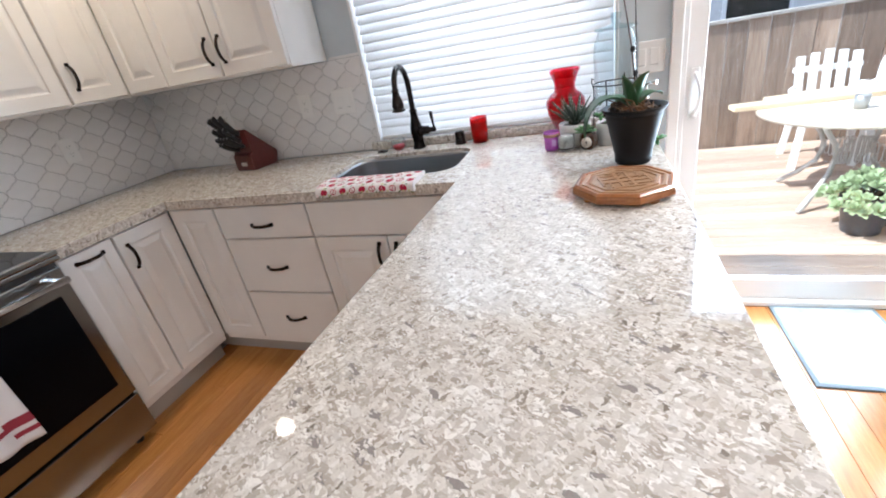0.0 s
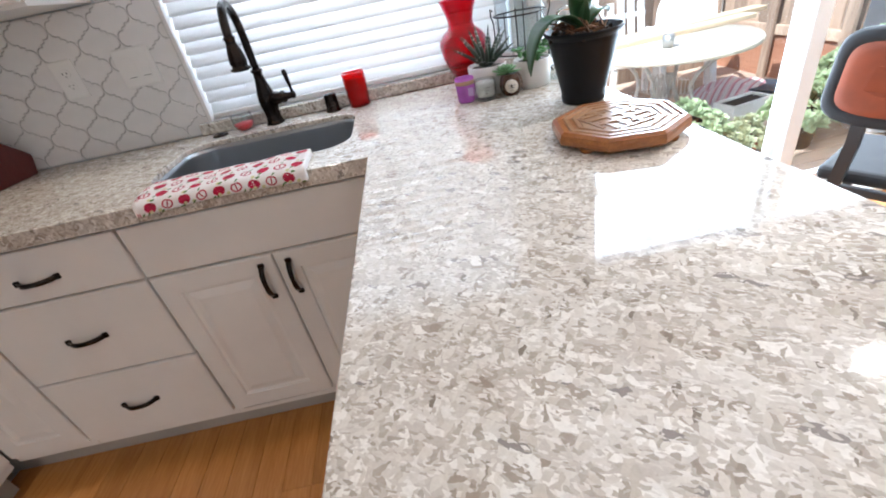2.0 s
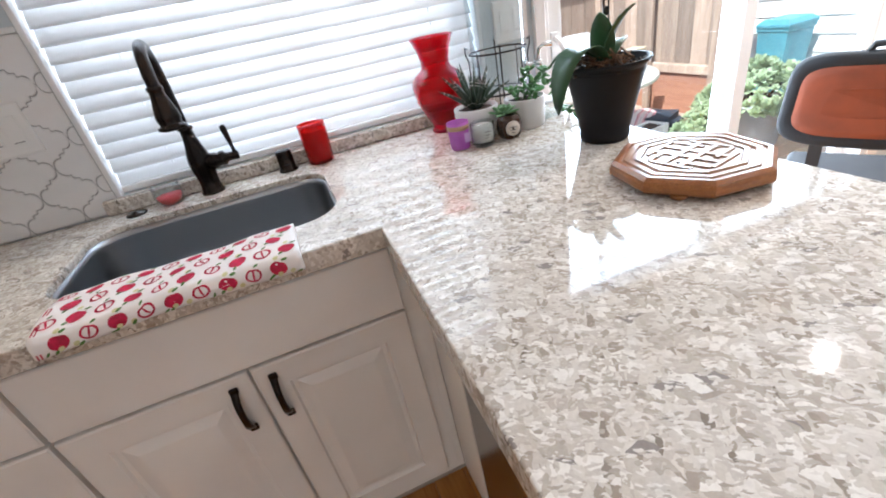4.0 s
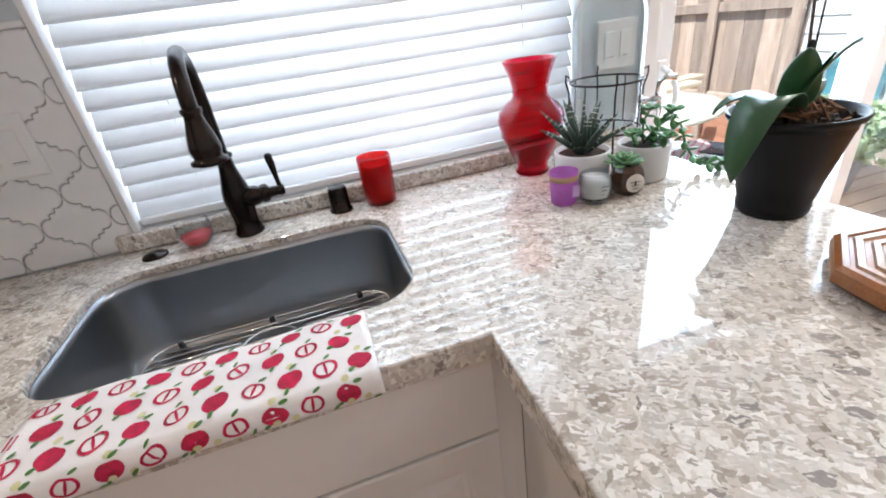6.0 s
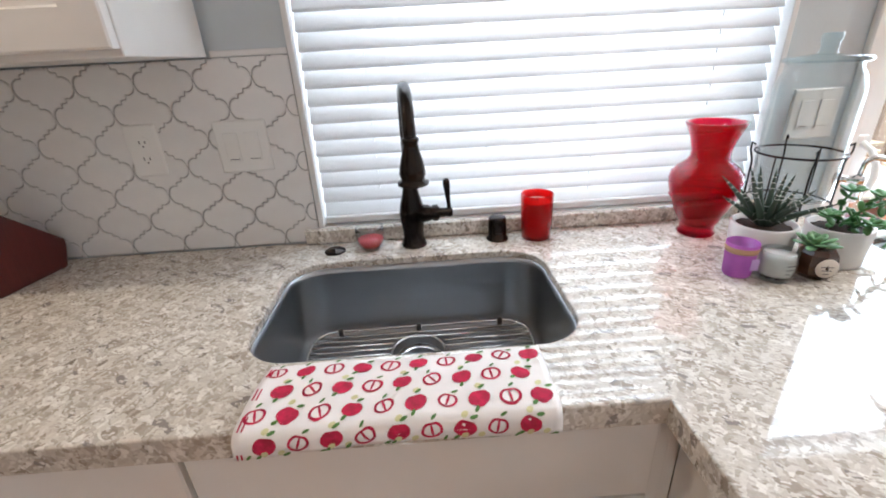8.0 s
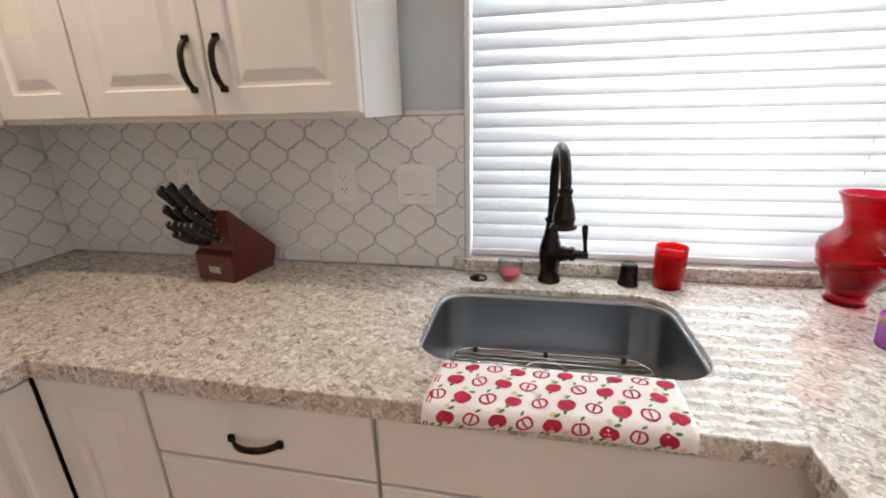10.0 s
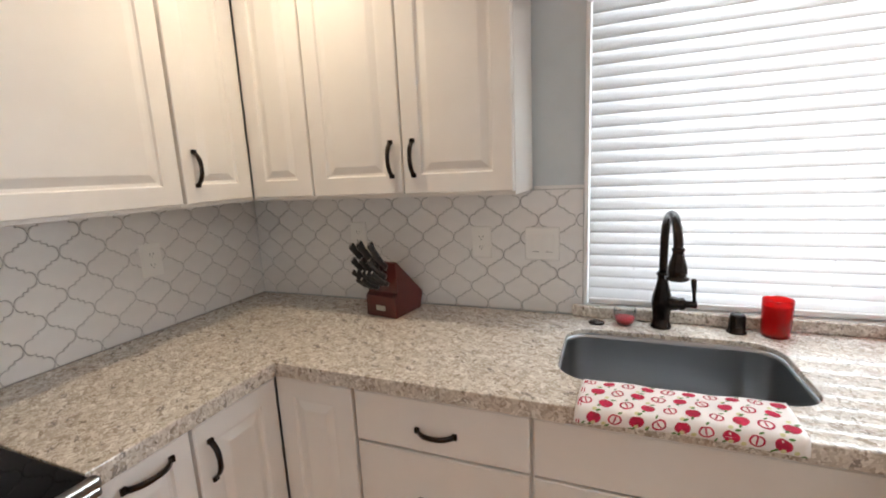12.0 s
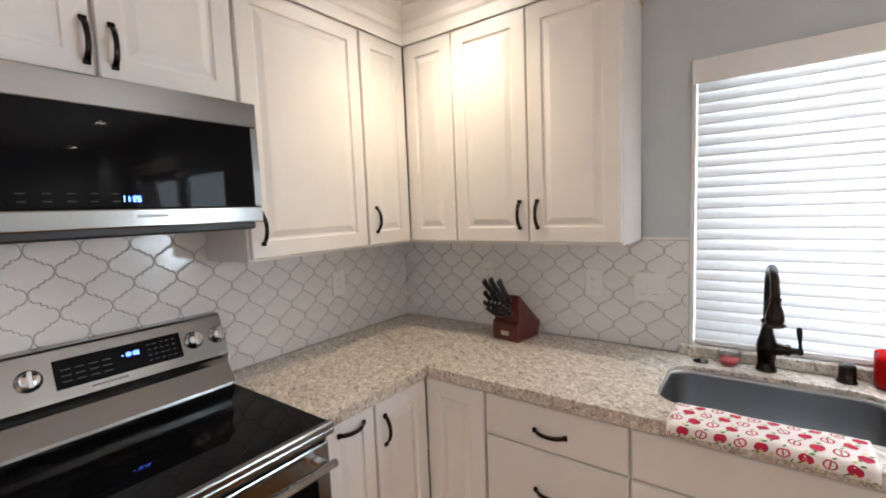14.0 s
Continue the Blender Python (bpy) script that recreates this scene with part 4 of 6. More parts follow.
part("glass", lathe(bmesh.new(), [(0, 0.0004), (0.025, 0.0004), (0.033, 0.015), (0.036, 0.035), (0.0345, 0.056), (0.033, 0.056), (0.0345, 0.035), (0.0318, 0.016), (0.024, 0.004), (0, 0.004)], 32), CLEARGL, pc)
part("wax", lathe(bmesh.new(), [(0, 0.0045), (0.0235, 0.0045), (0.0300, 0.016), (0.0318, 0.025), (0.0, 0.025)], 30), PINKWAX, pc, "pink-red wax")
pu = thing("votive_candle", "purple glass votive with a tan rim band", "candle", (2.350, -0.319, CT))
pu.scale = (0.86, 0.86, 0.9)
part("glass", lathe(bmesh.new(), [(0, 0.0004), (0.026, 0.0004), (0.029, 0.004), (0.0335, 0.077), (0.032, 0.078), (0.027, 0.06), (0.0, 0.058)], 32), PURPLE, pu)
part("rim_band", lathe(bmesh.new(), [(0.0325, 0.057), (0.0331, 0.057), (0.0341, 0.070), (0.0333, 0.070)], 32), plain("tan_band", (0.45, 0.28, 0.16), 0.5), pu, "tan paper band")
part("tag", boxed(0.004, 0.022, -0.0335, -0.0322, 0.022, 0.048), plain("pale_violet_print", (0.62, 0.42, 0.72), 0.5), pu, "pale printed tag")
wc = thing("jar_candle", "small clear jar candle with white wax and printed label", "candle", (2.405, -0.347, CT))
part("glass", lathe(bmesh.new(), [(0, 0.0004), (0.026, 0.0004), (0.031, 0.006), (0.0325, 0.03), (0.031, 0.058), (0.0295, 0.060), (0.0285, 0.058), (0.030, 0.03), (0.0285, 0.008), (0, 0.004)], 32), CLEARGL, wc)
part("wax", lathe(bmesh.new(), [(0, 0.0135), (0.0275, 0.0135), (0.0292, 0.03), (0.028, 0.052), (0, 0.052)], 30), WHITEWAX, wc)
lb = bmesh.new()
for k in range(3):
    box(lb, -0.008, 0.008 - k * 0.004, -0.0333, -0.0326, 0.040 - k * 0.008, 0.0415 - k * 0.008)
part("print", lb, GREYINK, wc, "dark printed lines")["kind"] = "stuff"


def round_pot(name, label, at, r, h, mat_pot, taper=0.85):
    t = thing(name, label, "potted plant", at)
    prof = [(0, 0.0004), (r * taper - 0.004, 0.0004), (r * taper, 0.004), (r, h - 0.003), (r - 0.002, h), (r - 0.006, h - 0.001), (r - 0.008, h - 0.014), (0, h - 0.013)]
    part("pot", lathe(bmesh.new(), prof, 40), mat_pot, t)
    so_ = bmesh.new()
    lathe(so_, [(0, h - 0.0085), (r * 0.6, h - 0.0095), (r - 0.0088, h - 0.0125)], 28)
    for v in so_.verts:
        v.co.z += rnd.uniform(0, 0.0035)
    part("soil", so_, SOIL, t, "dark potting soil")
    return t


# zebra plant
zp = round_pot("zebra_plant", "striped zebra succulent in a white ceramic pot", (2.435, -0.256, CT), 0.060, 0.082, CERAMIC, 0.92)
for k in range(19):
    a = k * 2.4
    tilt = 0.12 + 0.80 * (k / 18)
    ln = 0.090 + 0.040 * rnd.random() + 0.015 * (k / 18)
    way = Vector((math.cos(a) * math.sin(tilt), math.sin(a) * math.sin(tilt), math.cos(tilt)))
    lf = bmesh.new()
    base = Vector((0.008 * math.cos(a), 0.008 * math.sin(a), 0.078))
    pts = [base + way * ln * u - Vector((0, 0, 0.012 * u * u)) for u in (0, 0.2, 0.45, 0.7, 0.88, 1.0)]
    tube(lf, pts, [0.0065, 0.0068, 0.0058, 0.004, 0.0022, 0.0006], 6)
    L = part("leaf", lf, LEAFZ, zp)
    bd = bmesh.new()
    for j in range(7):
        u = 0.16 + 0.11 * j
        c = base + way * ln * u - Vector((0, 0, 0.012 * u * u))
        rr = 0.0069 - 0.0056 * max(0, u - 0.2)
        tube(bd, [c - way * 0.0009, c + way * 0.0009], rr, 6)
    part("bands", bd, BANDW, L, "white raised cross bands")

# jade, trailing over the edge of its pot
jp = round_pot("trailing_succulent", "green trailing succulent spilling from a white pot", (2.566, -0.290, CT), 0.056, 0.080, CERAMIC, 0.92)


def spray(parent, pts, size, every=0.013):
    sb_ = bmesh.new()
    tube(sb_, pts, 0.0028, 6)
    st_ = part("stem", sb_, LEAFJ, parent)
    lb_ = bmesh.new()
    P = [Vector(p) for p in pts]
    k = 0
    for a, b in zip(P, P[1:]):
        seg = (b - a)
        cnt = max(1, int(seg.length / every))
        for i in range(cnt):
            c = a + seg * ((i + 0.5) / cnt)
            d = seg.normalized()
            s1_ = d.orthogonal().normalized()
            for m_ in (0, 1):
                ang = k * 1.57 + m_ * math.pi + rnd.uniform(-0.3, 0.3)
                w = (Matrix.Rotation(ang, 3, d) @ s1_ + d * 0.45).normalized()
                blob_leaf(lb_, c, w, size * rnd.uniform(0.8, 1.15), size * 0.62, size * 0.24)
            k += 1
    end = P[-1]
    for i in range(6):
        a = i * 1.05
        blob_leaf(lb_, end, Vector((math.cos(a), math.sin(a), 0.5)), size * 1.1, size * 0.7, size * 0.25)
    part("leaves", lb_, LEAFJ, parent, "plump green leaves")["kind"] = "stuff"


spray(jp, [(0.0, 0.0, 0.075), (0.015, -0.01, 0.105), (0.045, -0.015, 0.122), (0.075, -0.02, 0.105), (0.085, -0.03, 0.06), (0.098, -0.045, 0.03), (0.125, -0.07, 0.018), (0.150, -0.085, 0.018)], 0.024)
spray(jp, [(-0.01, 0.01, 0.075), (-0.03, 0.0, 0.10), (-0.045, -0.015, 0.105)], 0.022)
spray(jp, [(0.01, 0.015, 0.075), (0.02, 0.03, 0.115), (0.035, 0.03, 0.135)], 0.024)
spray(jp, [(0.0, -0.02, 0.075), (0.005, -0.04, 0.098), (0.01, -0.055, 0.095)], 0.021)
spray(jp, [(0.02, 0.0, 0.075), (0.05, 0.01, 0.115), (0.07, 0.0, 0.13)], 0.024)

# small amber jar with a rosette
aj = thing("succulent_jar", "small amber jar with round label and pale rosette succulent", "potted plant", (2.484, -0.345, CT), -12)
part("jar", lathe(bmesh.new(), [(0, 0.0004), (0.024, 0.0004), (0.031, 0.010), (0.035, 0.030), (0.031, 0.050), (0.024, 0.060), (0.020, 0.060), (0.0, 0.052)], 8, smooth=False), AMBER, aj)
part("label_disc", lathe(bmesh.new(), [(0, 0.0), (0.019, 0.0), (0.019, 0.0012), (0, 0.0012)], 24, (0, -0.0325, 0.030), Matrix.Rotation(radians(90), 4, "X")), PAPER, aj, "round cream label")
lp_ = bmesh.new()
for k in range(3):
    box(lp_, -0.011 + 0.003 * k, 0.011 - 0.003 * k, -0.0343, -0.0338, 0.032 - k * 0.007, 0.0335 - k * 0.007)
part("print", lp_, GREYINK, aj)["kind"] = "stuff"
for k in range(22):
    a, t_ = k * 2.4, 0.35 + 0.055 * k
    lf = bmesh.new()
    blob_leaf(lf, (-0.012, 0.0, 0.062), (math.cos(a) * math.sin(t_), math.sin(a) * math.sin(t_), math.cos(t_)), 0.022 + 0.0012 * k, 0.018, 0.006)
    part("leaf", lf, LEAFB, aj)

# drinks dispenser in its wire stand
dp = thing("drinks_dispenser", "clear glass drinks dispenser in a black wire stand", "drinks dispenser", (2.584, -0.128, CT))
dp.scale = (0.84, 0.84, 1.03)
jar = [(0, 0.080), (0.06, 0.080), (0.088, 0.088), (0.094, 0.10), (0.095, 0.30), (0.094, 0.32), (0.085, 0.345), (0.076, 0.355), (0.076, 0.366), (0.0735, 0.366), (0.0735, 0.354), (0.082, 0.342), (0.091, 0.32), (0.092, 0.30), (0.091, 0.10), (0.085, 0.091), (0.06, 0.085), (0, 0.085)]
part("glass_jar", lathe(bmesh.new(), jar, 48), pane_glass("jar_glass", (0.95, 0.975, 0.985), 0.7), dp)
part("lid", lathe(bmesh.new(), [(0, 0.3665), (0.088, 0.3665), (0.090, 0.371), (0.086, 0.376), (0.03, 0.380), (0.018, 0.384), (0.019, 0.402), (0.023, 0.408), (0.021, 0.418), (0.0, 0.420)], 40), pane_glass("lid_glass", (0.80, 0.88, 0.91), 1.0), dp, "glass lid with a block knob")
ws = bmesh.new()
tube(ws, [(0.0995 * math.cos(k * math.pi / 20), 0.0995 * math.sin(k * math.pi / 20), 0.185) for k in range(40)], 0.0024, 8, True)
part("top_ring", ws, WIRE, dp)
ws = bmesh.new()
tube(ws, [(0.0995 * math.cos(k * math.pi / 20), 0.0995 * math.sin(k * math.pi / 20), 0.075) for k in range(40)], 0.0024, 8, True)
part("bottom_ring", ws, WIRE, dp)
for k in range(8):
    a = radians(22 + 45 * k)
    c, s = math.cos(a), math.sin(a)
    lg = bmesh.new()
    if k % 2:
        tube(lg, [(0.103 * c, 0.103 * s, 0.200), (0.112 * c, 0.112 * s, 0.206), (0.112 * c, 0.112 * s, 0.188), (0.103 * c, 0.103 * s, 0.165), (0.1025 * c, 0.1025 * s, 0.08), (0.106 * c, 0.106 * s, 0.03), (0.112 * c, 0.112 * s, 0.008), (0.118 * c, 0.118 * s, 0.003)], 0.0026, 8)
        part("leg", lg, WIRE, dp)
    else:
        tube(lg, [(0.102 * c, 0.102 * s, 0.185), (0.102 * c, 0.102 * s, 0.075)], 0.002, 8)
        part("bar", lg, WIRE, dp)
tp = bmesh.new()
turn_tap = Matrix.Rotation(radians(-28), 4, "Z") @ Matrix.Rotation(radians(90), 4, "Y")
lathe(tp, [(0, 0.090), (0.014, 0.090), (0.014, 0.100), (0.008, 0.103), (0.008, 0.125), (0.011, 0.128), (0.011, 0.148), (0, 0.150)], 18, (0, 0, 0.13), turn_tap)
sp_ = part("spigot", tp, CHROME, dp, "chrome spigot")
dd = Vector((math.cos(radians(-28)), math.sin(radians(-28)), 0))
lvr = bmesh.new()
tube(lvr, [dd * 0.138 + Vector((0, 0, 0.14)), dd * 0.140 + Vector((0, 0, 0.168)), dd * 0.155 + Vector((0, 0, 0.178)), dd * 0.185 + Vector((0, 0, 0.176))], [0.006, 0.006, 0.006, 0.008], 10)
part("lever", lvr, CHROME, sp_)
nz = bmesh.new()
tube(nz, [dd * 0.138 + Vector((0, 0, 0.13)), dd * 0.146 + Vector((0, 0, 0.115)), dd * 0.148 + Vector((0, 0, 0.085))], [0.009, 0.009, 0.007], 12)
part("nozzle", nz, CHROME, sp_)

# clear box at the edge
cb = thing("acrylic_box", "small clear acrylic box with a frosted lid", "box", (2.655, -0.245, CT), 8)
part("box_walls", boxed(-0.032, 0.032, -0.045, 0.045, 0.0005, 0.040, 0.004), pane_glass("acrylic", (0.90, 0.94, 0.95), 0.6), cb)
part("lid", boxed(-0.034, 0.034, -0.047, 0.047, 0.0405, 0.050, 0.004), plain("frosted_lid", (0.75, 0.77, 0.78), 0.4), cb, "frosted white lid")

# orchid
oc = thing("orchid", "orchid with long dark leaves in a black plastic pot", "potted plant", (2.620, -0.550, CT))
oc.scale = (0.92, 0.92, 0.96)
part("pot", lathe(bmesh.new(), [(0, 0.0004), (0.054, 0.0004), (0.058, 0.005), (0.060, 0.018), (0.0575, 0.020), (0.067, 0.06), (0.088, 0.150), (0.0895, 0.152), (0.090, 0.164), (0.0985, 0.168), (0.102, 0.175), (0.101, 0.179), (0.096, 0.178), (0.090, 0.160), (0.0, 0.150)], 48), POTBLK, oc)
bk = bmesh.new()
for k in range(90):
    r, a = 0.085 * math.sqrt(rnd.random()), rnd.random() * 6.283
    m_ = Matrix.Translation((r * math.cos(a), r * math.sin(a), 0.158 + rnd.uniform(0, 0.010))) @ Euler((rnd.random() * 3, rnd.random() * 3, rnd.random() * 3)).to_matrix().to_4x4() @ Matrix.Diagonal((rnd.uniform(0.012, 0.026), rnd.uniform(0.008, 0.014), 0.007, 1))
    bmesh.ops.create_cube(bk, size=1, matrix=m_)
part("soil", bk, SOIL, oc, "dark bark chips")["kind"] = "stuff"
ms = bmesh.new()
for k in range(60):
    r, a = 0.045 * math.sqrt(rnd.random()), rnd.random() * 6.283
    p0 = Vector((0.0 + r * math.cos(a), r * math.sin(a), 0.160 + rnd.uniform(0, 0.022)))
    pts = [p0 + Vector((rnd.uniform(-0.016, 0.016), rnd.uniform(-0.016, 0.016), rnd.uniform(-0.006, 0.010))) * j for j in range(4)]
    tube(ms, pts, 0.0022, 5)
part("moss", ms, BARK, oc, "tangle of brown roots and moss")["kind"] = "stuff"
for way, ln, wd, dr_ in (((-0.95, -0.22, 0.95), 0.245, 0.070, 3.4), ((-0.30, -0.25, 1.3), 0.115, 0.056, 0.5), ((0.25, -0.3, 1.2), 0.13, 0.060, 0.9), ((0.75, 0.35, 0.8), 0.12, 0.060, 1.2),
                         ((-0.55, 0.35, 0.55), 0.14, 0.05, 1.4), ((0.2, -0.3, 1.2), 0.10, 0.042, 0.4)):
    lf = bmesh.new()
    leaf(lf, (-0.005, 0.0, 0.172), way, ln, wd, dr_, 0.0018, 0.22, 14)
    part("leaf", lf, LEAFD, oc)
sm_ = bmesh.new()
tube(sm_, [(0.005, 0.0, 0.165), (0.0, 0.0, 0.26), (-0.012, 0.005, 0.36), (-0.03, 0.01, 0.46), (-0.05, 0.02, 0.56)], [0.0028, 0.0026, 0.0024, 0.002, 0.0016], 8)
part("flower_stem", sm_, STEM, oc)
sk_ = bmesh.new()
tube(sk_, [(0.010, -0.004, 0.160), (0.002, -0.004, 0.36), (-0.004, -0.004, 0.50)], 0.0018, 6)
part("stake", sk_, WIRE, oc)
for z, x in ((0.275, 0.002), (0.345, -0.008)):
    cl = bmesh.new()
    bmesh.ops.create_icosphere(cl, subdivisions=2, radius=0.008, matrix=Matrix.Translation((x, 0, z)) @ Matrix.Diagonal((1, 0.7, 1.2, 1)))
    part("clip", cl, WIRE, oc, "dark stem clip")

# carved octagonal trivet
tv = thing("trivet", "octagonal carved oak trivet lying on the worktop", "trivet", (2.580, -0.822, CT), 12.5)


def octa(r, z):
    return [(r * math.cos(radians(45 * k)), r * math.sin(radians(45 * k)), z) for k in range(8)]


tv.scale = (0.92, 0.92, 1.1)
part("board", rings_mesh(bmesh.new(), [octa(0.130, 0.008), octa(0.142, 0.008), octa(0.146, 0.012), octa(0.146, 0.020), octa(0.144, 0.024), octa(0.144, 0.027), octa(0.136, 0.032), octa(0.128, 0.032), octa(0.126, 0.029), octa(0.1, 0.029)]), OAK, tv)
for k in range(4):
    a = radians(22.5 + 90 * k)
    part("foot", lathe(bmesh.new(), [(0, 0.0003), (0.014, 0.0003), (0.016, 0.004), (0.016, 0.0078), (0, 0.0078)], 14, (0.118 * math.cos(a), 0.118 * math.sin(a), 0)), OAK, tv)
for r0, r1 in ((0.121, 0.108), (0.100, 0.088)):
    part("ring_moulding", rings_mesh(bmesh.new(), [octa(r0, 0.0292), octa(r0 - 0.002, 0.0322), octa(r1 + 0.002, 0.0322), octa(r1, 0.0292)], False, False), OAK_TOP, tv)
part("carved_field", rings_mesh(bmesh.new(), [octa(0.087, 0.0290), octa(0.0865, 0.0300)], False), OAK_TOP, tv)
# interlocking bars inside the octagon
BARS = ((-0.062, 0.062, 0.010, 0.022), (-0.062, 0.062, -0.022, -0.010), (-0.062, 0.0, 0.040, 0.050), (0.0, 0.062, -0.050, -0.040), (-0.04, 0.045, 0.060, 0.069), (-0.045, 0.04, -0.069, -0.060))
for k, (x0, x1, y0, y1) in enumerate(BARS):
    part("lattice_bar", boxed(x0, x1, y0, y1, 0.0301, 0.0328 - 0.0001 * k, 0.0015), OAK_TOP, tv)
for k, (x0, x1, y0, y1) in enumerate(BARS):
    part("lattice_bar", boxed(-y1, -y0, x0, x1, 0.0302, 0.0324 - 0.0001 * k, 0.0015), OAK_TOP, tv)

# knife block
kb = thing("knife_block", "dark cherry wood knife block full of black-handled knives", "knife block", (0.748, -0.196, CT), -10)
prof = [(0.0, 0.0005), (0.0, 0.080), (0.020, 0.090), (0.012, 0.208), (0.022, 0.212), (0.178, 0.066), (0.176, 0.048), (0.158, 0.0005)]
kbm = rings_mesh(bmesh.new(), [[(x, y, z) for y, z in prof] for x in (-0.070, 0.070)])
bmesh.ops.bevel(kbm, geom=list(kbm.edges), offset=0.002, segments=1, affect="EDGES")
part("block", kbm, CHERRY, kb)
part("plate", boxed(-0.022, 0.022, -0.0015, -0.0002, 0.025, 0.045, 0.0005), plain("pewter_plate", (0.55, 0.52, 0.47), 0.35, metal=0.8), kb, "small pewter plate")
HANDLE = plain("knife_handle", (0.012, 0.012, 0.013), 0.32, vary=0.1)


def knife(x, up, ln, w, lean, rise):
    fd, fn = Vector((0, math.sin(radians(rise)), math.cos(radians(rise)))), Vector((0, -math.cos(radians(rise)), math.sin(radians(rise))))
    base = Vector((x, 0.0195 - (up - 0.09) * 0.065, up)) - fn * 0.002
    m_ = Matrix.Translation(base) @ Matrix.Rotation(lean, 4, "Y") @ Matrix(((1, 0, 0, 0), (0, fd.y, fn.y, 0), (0, fd.z, fn.z, 0), (0, 0, 0, 1)))
    k_ = bmesh.new()
    secs = []
    for u, s in ((0, 0.8), (0.06, 1.0), (0.3, 0.85), (0.55, 1.0), (0.8, 0.95), (0.95, 1.1), (1.0, 0.7)):
        ww, hh = w * s, w * 0.62 * s
        dip = -0.006 * math.sin(u * 3.1)
        secs.append([(hh * math.cos(a * math.pi / 4) , ww * math.sin(a * math.pi / 4) + dip, 0.008 + u * ln) for a in range(8)])
    rings_mesh(k_, secs, smooth=True)
    h_ = part("knife_handle", k_, HANDLE, kb, m=m_)
    part("bolster", boxed(-w * 0.5, w * 0.5, -w * 0.8, w * 0.8, 0.0, 0.0079, 0.001), CHROME, h_, "steel bolster")
    rv = bmesh.new()
    for u in (0.25, 0.5, 0.75):
        lathe(rv, [(0, -w * 0.66), (0.0022, -w * 0.66), (0.0022, w * 0.66), (0, w * 0.66)], 8, (0, 0, 0.008 + u * ln), Matrix.Rotation(radians(90), 4, "Y"))
    part("rivet", rv, CHROME, h_, "steel rivets")
    part("end_cap", boxed(-w * 0.35, w * 0.35, -w * 0.55, w * 0.55, 0.008 + ln, 0.0095 + ln, 0.0005), CHROME, h_, "steel end cap")


for x, up, ln, w, lean, rise in ((-0.040, 0.186, 0.125, 0.0150, -0.08, 46), (-0.008, 0.188, 0.130, 0.0155, -0.02, 48), (0.030, 0.186, 0.125, 0.0150, 0.03, 50),
                                 (-0.046, 0.150, 0.112, 0.0130, -0.06, 41), (-0.012, 0.151, 0.110, 0.0130, -0.02, 42), (0.022, 0.150, 0.108, 0.0130, 0.02, 43),
                                 (-0.054, 0.122, 0.100, 0.0100, -0.06, 34), (-0.033, 0.123, 0.102, 0.0100, -0.03, 34), (-0.012, 0.122, 0.100, 0.0100, 0.0, 35),
                                 (0.010, 0.122, 0.100, 0.0100, 0.0, 34), (0.031, 0.123, 0.098, 0.0100, 0.02, 35), (-0.042, 0.104, 0.095, 0.0095, -0.04, 30), (-0.018, 0.104, 0.095, 0.0095, 0.0, 30)):
    knife(x, up, ln, w, lean - 0.10, rise + 4)

# folded apple-print towel over the worktop's edge
APPLEC = plain("printed_cotton", (0.84, 0.81, 0.79), 0.9, vary=0.03, scale=14, grain=0.5, grain_scale=500)
APPLER = plain("red_print", (0.50, 0.012, 0.06), 0.85, vary=0.2, scale=80, grain=0.4, grain_scale=500)
APPLEG = plain("green_print", (0.10, 0.22, 0.06), 0.85)
APPLEY = plain("pale_yellow_print", (0.66, 0.64, 0.36), 0.85)
AX0, AX1 = 1.494, 1.896
S_TOP, S_ARC, S_HANG = 0.112, 0.028, 0.014
S_ALL = S_TOP + S_ARC + S_HANG


def towel_point(s, x, lift=0.0):
    """A point of the towel's outer surface: s metres from its back edge, over the worktop's edge and down."""
    x -= 0.014 * (s / S_ALL) * (AX1 - x) / (AX1 - AX0)
    wob = 0.0016 * math.sin(x * 21 + s * 30) + 0.001 * math.sin(x * 55 + 2)
    skew = 0.012 * (x - AX0) / (AX1 - AX0)
    if s < S_TOP:
        puff = 0.004 * math.sin(math.pi * min(1, s / S_TOP))
        return Vector((x, -0.528 + skew * 0.3 - s, CT + 0.017 + puff + wob + lift))
    if s < S_TOP + S_ARC:
        a = (s - S_TOP) / S_ARC * math.pi / 2
        r = 0.019
        return Vector((x, -0.642 + skew * 0.3 - (r + lift) * math.sin(a) * 0.9, CT - 0.002 + (r + lift) * math.cos(a) + wob))
    return Vector((x, -0.642 + skew * 0.3 - 0.0171 - lift - 0.4 * abs(wob), CT - 0.002 - (s - S_TOP - S_ARC) - 0.004 * math.sin(x * 14)))


at_ = thing("tea_towel", "folded white tea towel printed with red apples over the worktop edge", "towel")
cl_ = bmesh.new()
nx, ns = 40, 34
outer_, under_ = [], []
for i in range(nx + 1):
    x = AX0 + (AX1 - AX0) * i / nx
    outer_.append([cl_.verts.new(towel_point(S_ALL * j / ns, x)) for j in range(ns + 1)])
    row = []
    for j in range(ns + 1):
        s = S_ALL * j / ns
        p = towel_point(s, x)
        if s < S_TOP - 0.006:
            p.z = CT + 0.0008
        elif s < S_TOP + S_ARC:
            p = Vector((x, max(p.y, -0.6385) if s < S_TOP + 0.006 else -0.6385, CT + 0.0008 if s < S_TOP + 0.006 else CT - 0.004))
        else:
            p.y = -0.6385
        row.append(cl_.verts.new(p))
    under_.append(row)
